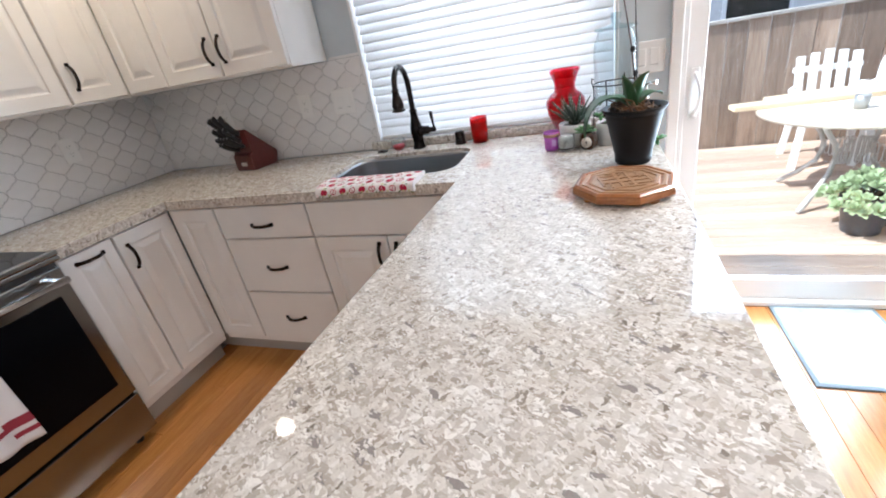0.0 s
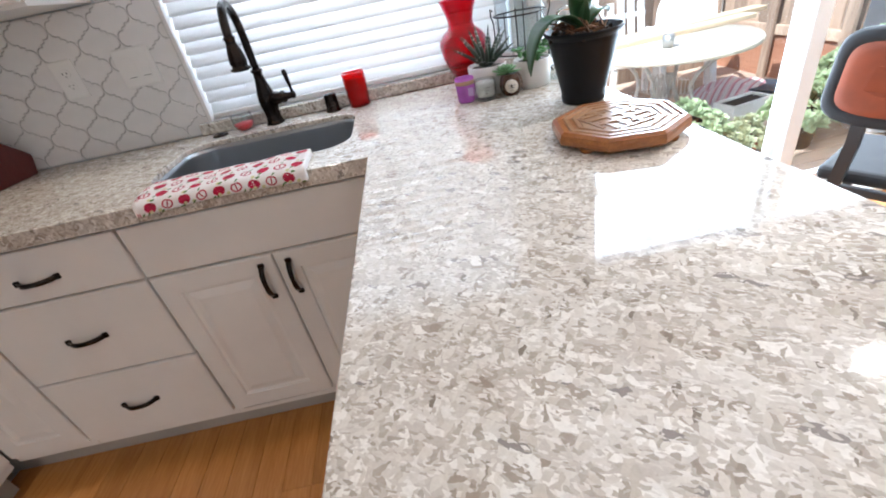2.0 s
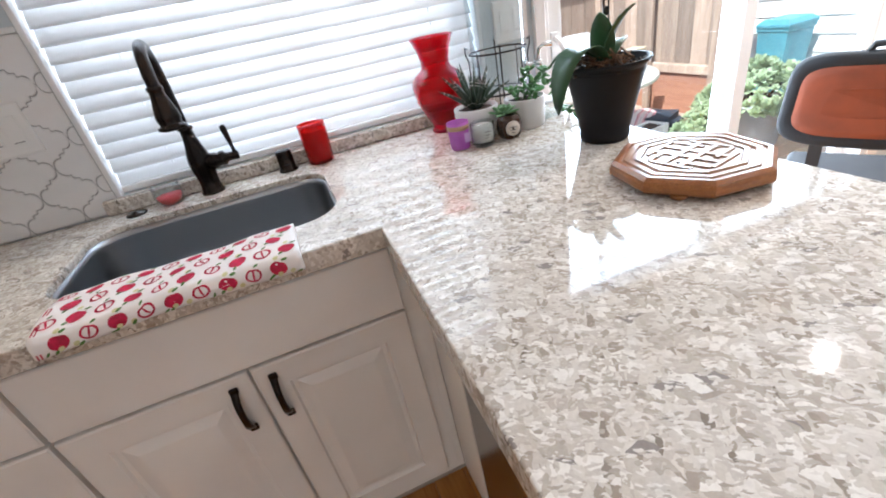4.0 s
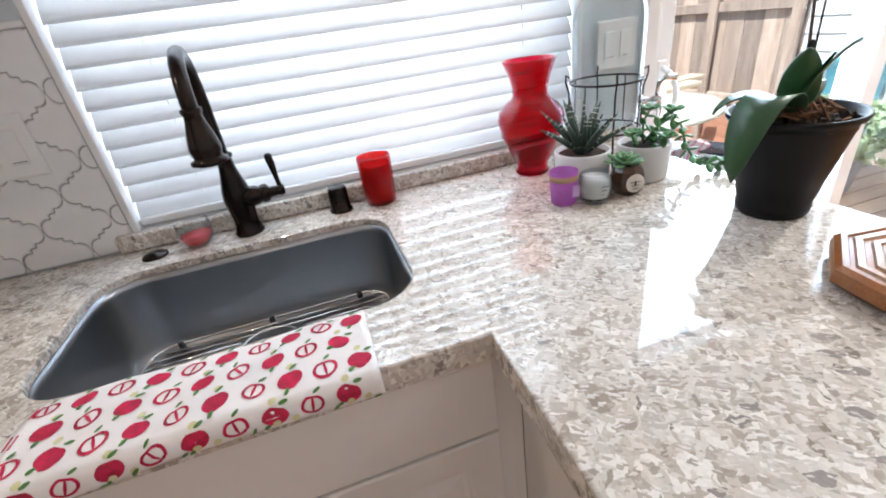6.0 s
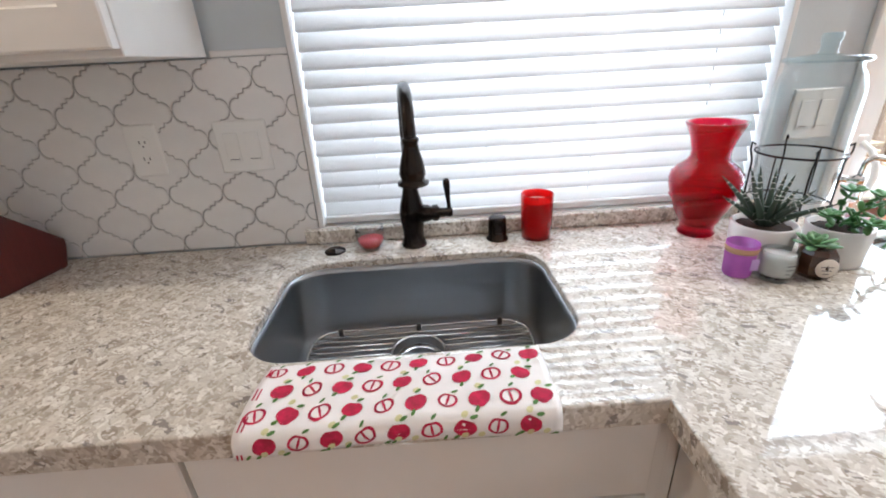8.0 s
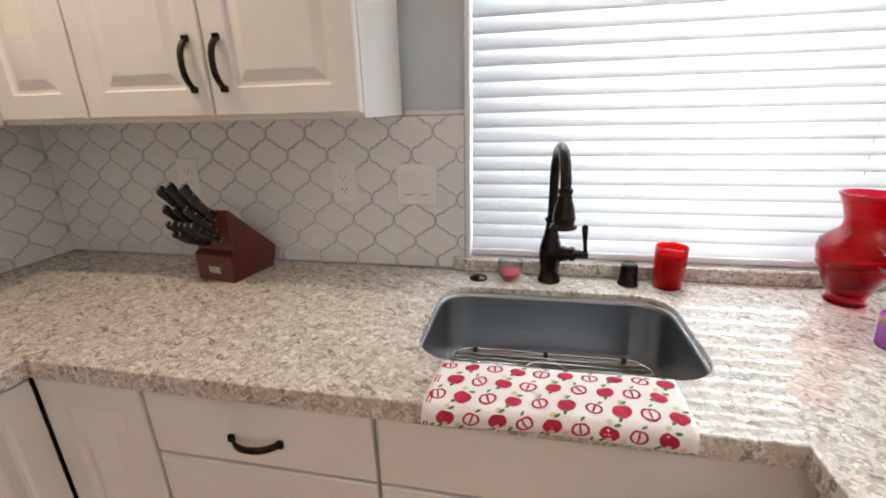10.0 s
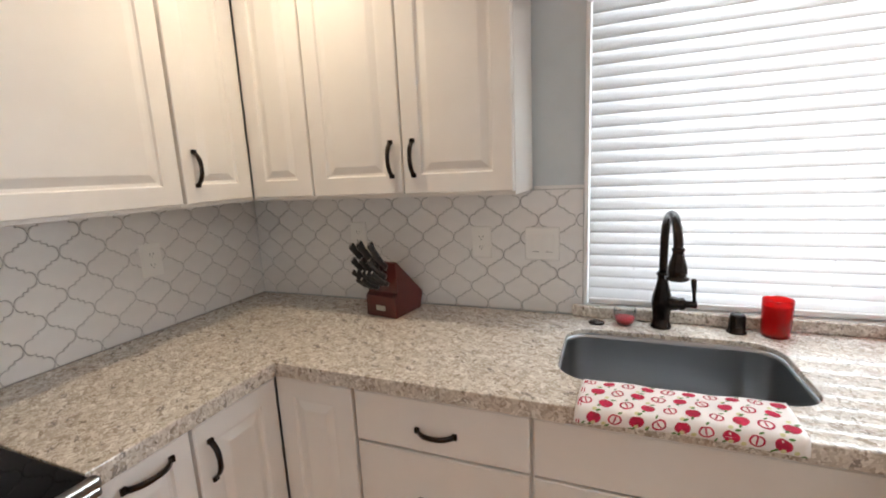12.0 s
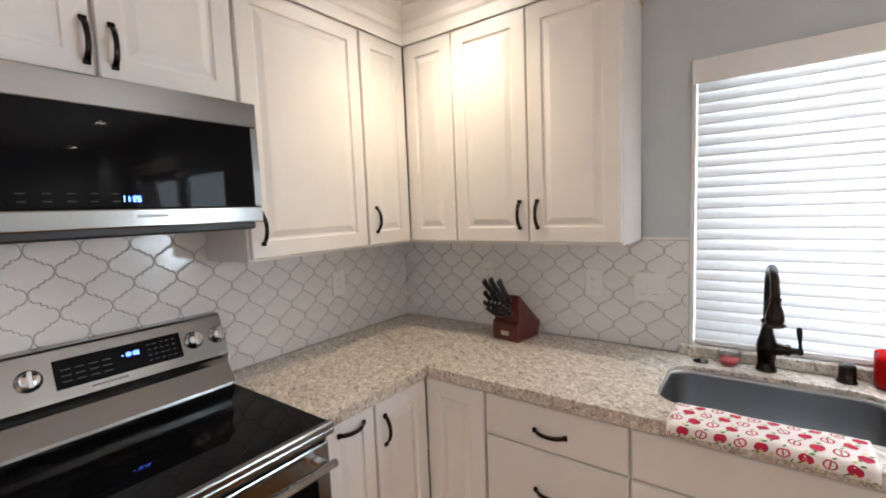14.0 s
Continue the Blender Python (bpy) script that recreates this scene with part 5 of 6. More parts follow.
for i in range(nx):
    for j in range(ns):
        cl_.faces.new((outer_[i][j], outer_[i + 1][j], outer_[i + 1][j + 1], outer_[i][j + 1])).smooth = True
        cl_.faces.new((under_[i][j], under_[i][j + 1], under_[i + 1][j + 1], under_[i + 1][j])).smooth = True
    cl_.faces.new((outer_[i][0], under_[i][0], under_[i + 1][0], outer_[i + 1][0])), cl_.faces.new((outer_[i][ns], outer_[i + 1][ns], under_[i + 1][ns], under_[i][ns]))
for i in (0, nx):
    for j in range(ns):
        cl_.faces.new((outer_[i][j], outer_[i][j + 1], under_[i][j + 1], under_[i][j]))
part("cloth", cl_, APPLEC, at_)


def printed(name, shapes, mat_, cs, cx, ang, lift=0.0009):
    """Flat printed shapes (outlines in towel metres) laid on the cloth."""
    bm = bmesh.new()
    for outline, hole in shapes:
        def put_pt(u, v):
            ca, sa = math.cos(ang), math.sin(ang)
            s = min(max(cs - (u * sa + v * ca), 0.0), S_ALL)
            return towel_point(s, cx + u * ca - v * sa, lift)
        o = [bm.verts.new(put_pt(u, v)) for u, v in outline]
        if hole:
            h_ = [bm.verts.new(put_pt(u, v)) for u, v in hole]
            for k in range(len(o)):
                bm.faces.new((o[k], o[(k + 1) % len(o)], h_[(k + 1) % len(o)], h_[k]))
        else:
            c = bm.verts.new(put_pt(sum(u for u, v in outline) / len(o), sum(v for u, v in outline) / len(o)))
            for k in range(len(o)):
                bm.faces.new((o[k], o[(k + 1) % len(o)], c))
    return part(name, bm, mat_, at_)


def apple_line(r, n=18):
    return [(r * (1 + 0.06 * math.sin(2 * a)) * math.cos(a) * 1.05, r * (0.92 - 0.16 * max(0, math.cos(a - math.pi / 2)) ** 12) * math.sin(a)) for a in (2 * math.pi * k / n for k in range(n))]


def leaf_line(u, v, ln, w, a):
    pts = []
    for k in range(8):
        b = 2 * math.pi * k / 8
        p, q = ln * 0.5 * math.cos(b), w * 0.5 * math.sin(b)
        pts.append((u + p * math.cos(a) - q * math.sin(a), v + p * math.sin(a) + q * math.cos(a)))
    return pts


for k in range(4):
    printed("hem_stripe", [([(0, -0.010), (0.0022, -0.010), (0.0022, 0.010), (0, 0.010)], None)], APPLER, 0.020 + 0.045 * k, AX0 + 0.004, 0.0)
    printed("hem_stripe", [([(0, -0.010), (0.0022, -0.010), (0.0022, 0.010), (0, 0.010)], None)], APPLER, 0.020 + 0.045 * k, AX0 + 0.009, 0.0)
row = 0
for cs in (0.020, 0.060, 0.100, 0.138, 0.168):
    n_ = 11
    for k in range(n_):
        cx = AX0 + 0.018 + (k + (0.5 if row % 2 else 0.0)) * 0.0405
        if cx > AX1 - 0.010:
            continue
        ang = rnd.uniform(-0.7, 0.7)
        r = 0.0132 * rnd.uniform(0.92, 1.08)
        if (k + row) % 2:
            printed("apple_print", [(apple_line(r), None)], APPLER, cs, cx, ang)
            printed("leaf_print", [(leaf_line(0.006, r + 0.003, 0.011, 0.005, 0.5), None)], APPLEG, cs, cx, ang, 0.0013)
            printed("leaf_print", [(leaf_line(-0.006, -r - 0.001, 0.009, 0.005, 0.9), None)], APPLEG, cs, cx, ang, 0.0013)
        else:
            printed("apple_print", [(apple_line(r), [(u * 0.74, v * 0.74) for u, v in apple_line(r)]), (leaf_line(0, 0, r * 1.5, 0.0035, 1.57), None)], APPLER, cs, cx, ang)
            printed("leaf_print", [(leaf_line(0.005, r + 0.003, 0.010, 0.004, 0.6), None)], APPLEG, cs, cx, ang, 0.0013)
        if k % 2 == 0:
            printed("bud_print", [(leaf_line(0, 0, 0.010, 0.008, 0.3), None)], APPLEY, min(cs + 0.020, S_ALL - 0.006), min(cx + 0.020, AX1 - 0.008), 0.3)
    row += 1

# ---- outlets and switches ----


def wall_plate(name, label, cat, at, turn, w, h, kinds):
    """Plate standing on a wall: local face towards -y."""
    r = thing(name, label, cat, at, turn)
    part("plate", rings_mesh(bmesh.new(), [[(-w / 2 + i, d, -h / 2 + i), (w / 2 - i, d, -h / 2 + i), (w / 2 - i, d, h / 2 - i), (-w / 2 + i, d, h / 2 - i)] for i, d in ((0, 0), (0, -0.003), (0.003, -0.0055), (0.004, -0.0058))]), OUTLETW, r)
    for kx, kind in kinds:
        if kind == "rocker":
            part("rocker", boxed(kx - 0.0165, kx + 0.0165, -0.0085, -0.0059, -0.033, 0.033, 0.0012), OUTLETW, r)
            part("slot", boxed(kx - 0.012, kx + 0.012, -0.0089, -0.0086, -0.029, -0.0275), GREYINK, r)
        else:
            for z in (-0.019, 0.019):
                s_ = part("socket", rings_mesh(bmesh.new(), [[(kx + 0.0165 * math.cos(a) , d, z + 0.0145 * math.sin(a)) for a in (2 * math.pi * q / 20 for q in range(20))] for d in (-0.0059, -0.0078)]), OUTLETW, r)
                sl = bmesh.new()
                box(sl, kx - 0.0075, kx - 0.0055, -0.0082, -0.0079, z - 0.002, z + 0.006), box(sl, kx + 0.0055, kx + 0.0075, -0.0082, -0.0079, z - 0.001, z + 0.005)
                lathe(sl, [(0, 0), (0.002, 0), (0.002, 0.0003), (0, 0.0003)], 8, (kx, -0.0079, z - 0.008), Matrix.Rotation(radians(90), 4, "X"))
                part("slots", sl, DARKSLOT, s_, "dark plug slots")
    return r


wall_plate("outlet", "white duplex outlet on the tiled splashback", "outlet", (1.092, -0.003, 1.174), 0, 0.076, 0.120, [(0, "socket")])
wall_plate("outlet", "white duplex outlet behind the knife block", "outlet", (0.555, -0.003, 1.190), 0, 0.076, 0.120, [(0, "socket")])
wall_plate("light_switch", "white double rocker switch on the tiled splashback", "light switch", (1.318, -0.003, 1.171), 0, 0.122, 0.120, [(-0.024, "rocker"), (0.024, "rocker")])
wall_plate("light_switch", "white double switch plate beside the patio door", "light switch", (2.708, T0 - 0.0005, 1.165), 0, 0.122, 0.120, [(-0.024, "rocker"), (0.024, "rocker")])
wall_plate("outlet", "white duplex outlet on the tiled wall beside the range", "outlet", (0.003, -0.518, 1.178), 90, 0.076, 0.120, [(0, "socket")])

# ---- dining side of the room ----
RUGM = plain("blue_grey_rug", (0.46, 0.51, 0.52), 0.95, vary=0.15, scale=14, grain=0.8, grain_scale=300)
rug = thing("door_mat", "blue-grey mottled mat in front of the patio door", "rug", (3.27, -0.507, 0.0))
part("mat", boxed(0, 0.36, 0, 0.495, 0.0005, 0.009, 0.003), RUGM, rug)
part("border", slab([(-0.012, -0.012), (0.372, -0.012), (0.372, 0.507), (-0.012, 0.507)], [[(0.0005, 0.0005), (0.3595, 0.0005), (0.3595, 0.4945), (0.0005, 0.4945)]], 0.0005, 0.0075, 0.002), plain("dark_rug_binding", (0.20, 0.25, 0.28), 0.95), rug, "darker bound edge")

ORANGE = plain("burnt_orange_mesh", (0.27, 0.06, 0.02), 0.75, vary=0.15, scale=8, grain=0.7, grain_scale=350)
BLACKFB = plain("black_fabric", (0.012, 0.012, 0.014), 0.7, vary=0.1, grain=0.5, grain_scale=300)
oc_ = thing("office_chair", "black chair frame with a burnt-orange mesh backrest", "chair", (3.59, -0.60, 0.0), -61)
PW, PZ0, PZ1 = 0.25, 0.625, 0.915


def back_outline(ins, y):
    """Rounded backrest outline, waisted at its sides."""
    pts = []
    n_ = 40
    for k in range(n_):
        a = 2 * math.pi * k / n_
        c, s = math.cos(a), math.sin(a)
        x = (PW - ins) * math.copysign(abs(c) ** 0.38, c)
        z = ((PZ1 - PZ0) / 2 - ins) * math.copysign(abs(s) ** 0.42, s)
        x *= 1 + 0.06 * max(0, -z / 0.145) - 0.03 * max(0, z / 0.145)
        pts.append((x, y + 0.05 * (x / PW) ** 2, (PZ0 + PZ1) / 2 + z))
    return pts


bk_ = part("backrest", rings_mesh(bmesh.new(), [back_outline(0.010, 0.022), back_outline(0.0, 0.012), back_outline(0.0, -0.006), back_outline(0.008, -0.016), back_outline(0.034, -0.018), back_outline(0.040, -0.012)], smooth=True), BLACKFB, oc_, "rounded black backrest frame")
part("mesh_panel", rings_mesh(bmesh.new(), [back_outline(0.036, -0.0125), back_outline(0.037, -0.0185), back_outline(0.06, -0.0205), back_outline(0.10, -0.0215)], close_first=False, smooth=True), ORANGE, bk_, "burnt-orange mesh panel")
hg = bmesh.new()
tube(hg, [(-0.07, 0.01, PZ1 - 0.008), (-0.06, 0.012, PZ1 + 0.016), (0.0, 0.012, PZ1 + 0.022), (0.06, 0.012, PZ1 + 0.016), (0.07, 0.01, PZ1 - 0.008)], 0.010, 10)
part("carry_handle", hg, BLACKPL, bk_, "black carry handle")
for sx in (-1, 1):
    pb_ = bmesh.new()
    rings_mesh(pb_, [[(sx * (0.135 + a) + dx_, 0.03 + dy_ + b, z) for dx_, dy_ in ((-0.018, -0.012), (0.018, -0.012), (0.018, 0.012), (-0.018, 0.012))] for z, a, b in ((0.70, 0, 0), (0.56, 0.0, 0.0), (0.30, 0.03, 0.02), (0.05, 0.05, 0.03), (0.0005, 0.05, 0.03))])
    part("upright", pb_, BLACKPL, oc_, "black square upright")
for z, y in ((0.40, 0.04), (0.24, 0.048)):
    part("cross_bar", boxed(-0.15, 0.15, y - 0.012, y + 0.012, z - 0.014, z + 0.014, 0.004), BLACKPL, oc_)
st_ = part("seat", boxed(-0.22, 0.22, 0.075, 0.46, 0.40, 0.45, 0.02, 3), BLACKFB, oc_, "black padded seat")
for sx in (-1, 1):
    part("leg", boxed(sx * 0.19 - 0.014, sx * 0.19 + 0.014, 0.41, 0.44, 0.0005, 0.40, 0.004), BLACKPL, oc_)
bg = thing("backpack", "dark navy backpack with red trim on the floor", "bag", (3.72, -0.72, 0.0), -61)
bpb = bmesh.new()
got = bmesh.ops.create_cube(bpb, size=1, matrix=Matrix.Translation((0, -0.06, 0.132)) @ Matrix.Diagonal((0.34, 0.17, 0.26, 1)))
bmesh.ops.bevel(bpb, geom=list(bpb.edges), offset=0.06, segments=5, affect="EDGES")
for v in bpb.verts:
    v.co += Vector((noise.noise(v.co * 9), noise.noise(v.co * 9 + Vector((5, 0, 0))), 0)) * 0.012
for f in bpb.faces:
    f.smooth = True
NAVY = plain("navy_cloth", (0.022, 0.032, 0.05), 0.8, vary=0.15, grain=0.5)
part("bag_body", bpb, NAVY, bg)
part("strap", tube(bmesh.new(), [(-0.06, -0.07, 0.255), (-0.05, -0.08, 0.285), (0.05, -0.08, 0.285), (0.06, -0.07, 0.255)], 0.009, 8), plain("pale_strap", (0.55, 0.5, 0.48), 0.7), bg, "pale carry strap")
part("trim", tube(bmesh.new(), [(-0.165, -0.15, 0.20), (-0.09, -0.152, 0.235), (-0.02, -0.15, 0.24)], 0.008, 8), plain("red_trim", (0.45, 0.02, 0.03), 0.6), bg, "red piping")

# ---- outdoors ----
DZ = -0.20
GROUND = plain("dry_ground", (0.24, 0.20, 0.16), 0.95, vary=0.2, scale=2, grain=0.8, grain_scale=40)
structure("ground", boxed(-400, 400, -400, 700, -0.65, -0.30), GROUND, "bare ground beyond the deck, to the horizon", "ground")
SIDING = plain("white_siding", (0.78, 0.78, 0.76), 0.6, vary=0.03)
nb = thing("neighbour_house", "white lap-sided house wall beyond the fence", "house", (6.9, -2.0, -0.30))
part("wall", boxed(0.03, 4.0, 0, 5.4, 0, 3.2), SIDING, nb)
for k in range(20):
    sg = bmesh.new()
    z = 0.02 + 0.16 * k
    rings_mesh(sg, [[(0.029, y, z), (-0.004, y, z), (0.012, y, z + 0.158), (0.029, y, z + 0.158)] for y in (0.0, 5.4)])
    part("lap_board", sg, SIDING, nb)
rf = bmesh.new()
rings_mesh(rf, [[(-0.45, y, 3.2), (2.0, y, 4.3), (4.4, y, 3.2), (4.4, y, 3.12), (2.0, y, 4.15), (-0.45, y, 3.12)] for y in (-0.3, 5.7)])
part("roof", rf, plain("grey_shingles", (0.14, 0.13, 0.125), 0.9, vary=0.2, scale=20, grain=0.8), nb, "grey shingle roof")
n2 = thing("back_house", "pale house with a dark roof behind the back fence", "house", (1.0, 9.0, -0.30))
part("wall", boxed(0, 9.0, 0, 5, 0, 2.6), plain("pale_stucco", (0.62, 0.62, 0.62), 0.9, vary=0.06, grain=0.6), n2)
rf = bmesh.new()
rings_mesh(rf, [[(x, -0.5, 2.6), (x, 2.5, 3.9), (x, 5.5, 2.6), (x, 5.5, 2.5), (x, 2.5, 3.75), (x, -0.5, 2.48)] for x in (-0.4, 9.4)])
part("roof", rf, plain("dark_shingles", (0.10, 0.115, 0.13), 0.9, vary=0.2, scale=20, grain=0.8), n2, "dark blue-grey roof")
for k in range(3):
    w_ = part("window", boxed(1.2 + 2.7 * k, 2.4 + 2.7 * k, -0.03, 0.0, 1.0, 2.1, 0.01), VINYL, n2)
    part("pane", boxed(1.28 + 2.7 * k, 2.32 + 2.7 * k, -0.036, -0.0305, 1.08, 2.02), BLACKGL, w_)

bn = thing("wheelie_bin", "teal plastic wheeled bin beside the white wall", "bin", (6.60, 1.74, -0.30), 88)
bn.scale = (0.5, 0.5, 0.82)
TEAL = plain("teal_plastic", (0.08, 0.27, 0.33), 0.5, vary=0.1)
bb_ = bmesh.new()
rings_mesh(bb_, [[(-a, -b, z), (a, -b, z), (a, b, z), (-a, b, z)] for a, b, z in ((0.22, 0.24, 0.0005), (0.24, 0.27, 0.10), (0.29, 0.33, 0.92), (0.31, 0.35, 0.93), (0.31, 0.35, 0.97))])
part("body", bb_, TEAL, bn)
part("lid", rings_mesh(bmesh.new(), [[(-a, -b, z), (a, -b, z), (a, b, z), (-a, b, z)] for a, b, z in ((0.32, 0.37, 0.9705), (0.32, 0.37, 1.0), (0.24, 0.3, 1.05))]), TEAL, bn)
for s in (-1, 1):
    part("wheel", lathe(bmesh.new(), [(0, -0.02), (0.10, -0.02), (0.10, 0.02), (0, 0.02)], 20, (s * 0.27, 0.25, 0.1006), Matrix.Rotation(radians(90), 4, "Y")), BLACKPL, bn)

# patio table with boards on it
TABM = plain("cream_table_enamel", (0.62, 0.56, 0.46), 0.5, vary=0.06)
IRON = plain("taupe_cast_iron", (0.46, 0.44, 0.41), 0.55, vary=0.12, grain=0.4)
pt = thing("patio_table", "round cream patio table on ornate cast legs", "table", (4.28, 1.82, DZ))
part("tabletop", lathe(bmesh.new(), [(0, 0.668), (0.58, 0.668), (0.60, 0.655), (0.625, 0.66), (0.63, 0.685), (0.62, 0.70), (0, 0.702)], 56), TABM, pt)
for k in range(4):
    a = radians(38 + 90 * k)
    c, s = math.cos(a), math.sin(a)
    lg = bmesh.new()
    prof_ = [(0.42, 0.667), (0.36, 0.58), (0.24, 0.46), (0.20, 0.36), (0.24, 0.24), (0.36, 0.12), (0.46, 0.04), (0.50, 0.012)]
    tube(lg, [(r * c, r * s, z) for r, z in prof_], [0.02, 0.018, 0.016, 0.016, 0.016, 0.018, 0.020, 0.012], 10)
    L = part("leg", lg, IRON, pt)
    lt = bmesh.new()
    for j in range(7):
        r0 = 0.03 + 0.03 * j
        pts = []
        for q in range(13):
            b = q / 12 * 2 * math.pi
            pts.append(((r0 + 0.016 * math.cos(b)) * c, (r0 + 0.016 * math.cos(b)) * s, 0.36 + (0.10 - 0.008 * j) * math.sin(b)))
        tube(lt, pts, 0.004, 5)
    part("scrollwork", lt, IRON, L, "pierced scrollwork panel")
bo = thing("timber_board", "long pale timber board lying across the table", "board", (4.28, 2.00, DZ + 0.7025), 4, "timber boards")
part("plank", boxed(-0.78, 0.85, -0.07, 0.07, 0.0, 0.036, 0.004), wood("pale_pine", (0.55, 0.42, 0.27), (0.72, 0.58, 0.40), "X", 0.6, 0.6, 0.1), bo)
copy_thing(bo, pose(4.55, 2.19, DZ + 0.7025, 0, 0, 7))
cup = thing("tin_cup", "small grey tin cup on the patio table", "cup", (4.16, 1.62, DZ + 0.7025))
part("wall", lathe(bmesh.new(), [(0, 0.0003), (0.036, 0.0003), (0.042, 0.09), (0.040, 0.09), (0.034, 0.006), (0, 0.006)], 24), plain("grey_tin", (0.35, 0.35, 0.34), 0.4, metal=0.6), cup)

PLASTW = plain("white_resin", (0.80, 0.80, 0.79), 0.45, vary=0.03, grain=0.05)


def patio_chair(at, turn, rounded_back):
    c_ = thing("patio_chair", "white resin patio chair with a rounded back" if rounded_back else "white resin patio chair with upright back slats", "chair", at, turn)
    part("seat", boxed(-0.25, 0.25, -0.25, 0.24, 0.385, 0.42, 0.015, 2), PLASTW, c_)
    for sx in (-1, 1):
        for sy in (-1, 1):
            part("leg", rings_mesh(bmesh.new(), [[(sx * x + dx_, sy * y + dy_, z) for dx_, dy_ in ((-0.025, -0.02), (0.025, -0.02), (0.025, 0.02), (-0.025, 0.02))] for x, y, z in ((0.26, 0.26, 0.0005), (0.225, 0.215, 0.384))]), PLASTW, c_)
        part("armrest", tube(bmesh.new(), [(sx * 0.27, -0.22, 0.40), (sx * 0.285, -0.23, 0.56), (sx * 0.285, -0.15, 0.61), (sx * 0.28, 0.15, 0.62), (sx * 0.24, 0.26, 0.62)], 0.022, 8), PLASTW, c_)
    if rounded_back:
        lp_ = []
        for ins, y in ((0, 0.0), (0, 0.018), (0.015, 0.026)):
            lp_.append([((0.27 - ins) * math.copysign(abs(math.cos(a)) ** 0.6, math.cos(a)), 0.25 + y + 0.10 * (0.5 + 0.5 * math.sin(a)), 0.66 + (0.24 - ins) * math.copysign(abs(math.sin(a)) ** 0.7, math.sin(a))) for a in (2 * math.pi * q / 32 for q in range(32))])
        part("backrest", rings_mesh(bmesh.new(), lp_), PLASTW, c_)
    else:
        for k in range(5):
            x = -0.2 + 0.1 * k
            part("back_slat", rings_mesh(bmesh.new(), [[(x + dx_, y + dy_, z) for dx_, dy_ in ((-0.032, -0.009), (0.032, -0.009), (0.032, 0.009), (-0.032, 0.009))] for y, z in ((0.252, 0.40), (0.36, 0.92 - 0.02 * abs(k - 2)))]), PLASTW, c_)
        for z, y in ((0.50, 0.29), (0.74, 0.34)):
            part("back_rail", boxed(-0.25, 0.25, y, y + 0.02, z, z + 0.05, 0.006), PLASTW, c_)
    return c_


patio_chair((4.46, 2.74, DZ), -8, False)
patio_chair((4.96, 2.64, DZ), -28, True)


def rosette_bush(bm, centre, spread, height, count, size, rnd_):
    """Clumps of fleshy rosettes over a mound."""
    for _ in range(count):
        a, u = rnd_.random() * 6.283, math.sqrt(rnd_.random())
        p = Vector((centre[0] + spread * u * math.cos(a), centre[1] + spread * u * math.sin(a), centre[2] + height * (1 - u * u) * rnd_.uniform(0.6, 1.1) - 0.05 * u))
        s = size * rnd_.uniform(0.6, 1.3)
        lean = Vector((math.cos(a) * u * 0.8, math.sin(a) * u * 0.8, 1)).normalized()
        q = lean.to_track_quat("Z", "Y").to_matrix()
        for k in range(11):
            b, t_ = k * 2.4, 0.25 + 0.10 * k
            d = q @ Vector((math.cos(b) * math.sin(t_), math.sin(b) * math.sin(t_), math.cos(t_)))
            side = d.cross(lean)
            side = side.normalized() * s * 0.30 if side.length > 1e-4 else Vector((s * 0.3, 0, 0))
            tip = p + d * s
            mid = p + d * s * 0.62 + lean * s * 0.06
            v = [bm.verts.new(x) for x in (p, mid - side, tip, mid + side, mid - lean * s * 0.14)]
            bm.faces.new((v[0], v[1], v[4])), bm.faces.new((v[1], v[2], v[4])), bm.faces.new((v[2], v[3], v[4])), bm.faces.new((v[3], v[0], v[4]))
            bm.faces.new((v[0], v[3], v[2], v[1]))


# both leaf greens are paled, the washed-out haze seen through the glass mixed in
ROSE = thin("hazy_aeonium_leaf", (0.52, 0.62, 0.38), 0.45, 0.35)
ROSE2 = thin("hazy_pale_aeonium_leaf", (0.56, 0.58, 0.38), 0.45, 0.35)
SLATEPOT = plain("slate_blue_pot", (0.035, 0.05, 0.07), 0.4, vary=0.15)


def planter(label, at, r, h, mat_pot, count, spread, height, leafm, seed, size=0.06):
    p_ = thing("planter", label, "potted plant", at)
    part("pot", lathe(bmesh.new(), [(0, 0.0005), (r * 0.74, 0.0005), (r * 0.76, 0.01), (r * 0.97, h - 0.03), (r * 1.03, h - 0.028), (r * 1.03, h), (r * 0.95, h), (r * 0.93, h - 0.03), (0, h - 0.03)], 36), mat_pot, p_)
    part("soil", lathe(bmesh.new(), [(0, h - 0.022), (r * 0.925, h - 0.027)], 24), SOIL, p_)
    sbm_ = bmesh.new()
    rr = random.Random(seed)
    for k in range(9):
        a = k * 0.7
        tube(sbm_, [(0.02 * math.cos(a), 0.02 * math.sin(a), h - 0.03), (spread * 0.4 * math.cos(a), spread * 0.4 * math.sin(a), h + height * 0.6)], [0.008, 0.004], 6)
    part("stems", sbm_, STEM, p_)
    lb_ = bmesh.new()
    rosette_bush(lb_, (0, 0, h), spread, height, count, size, rr)
    part("leaves", lb_, leafm, p_, "clumped pale green rosettes")["kind"] = "stuff"
    return p_


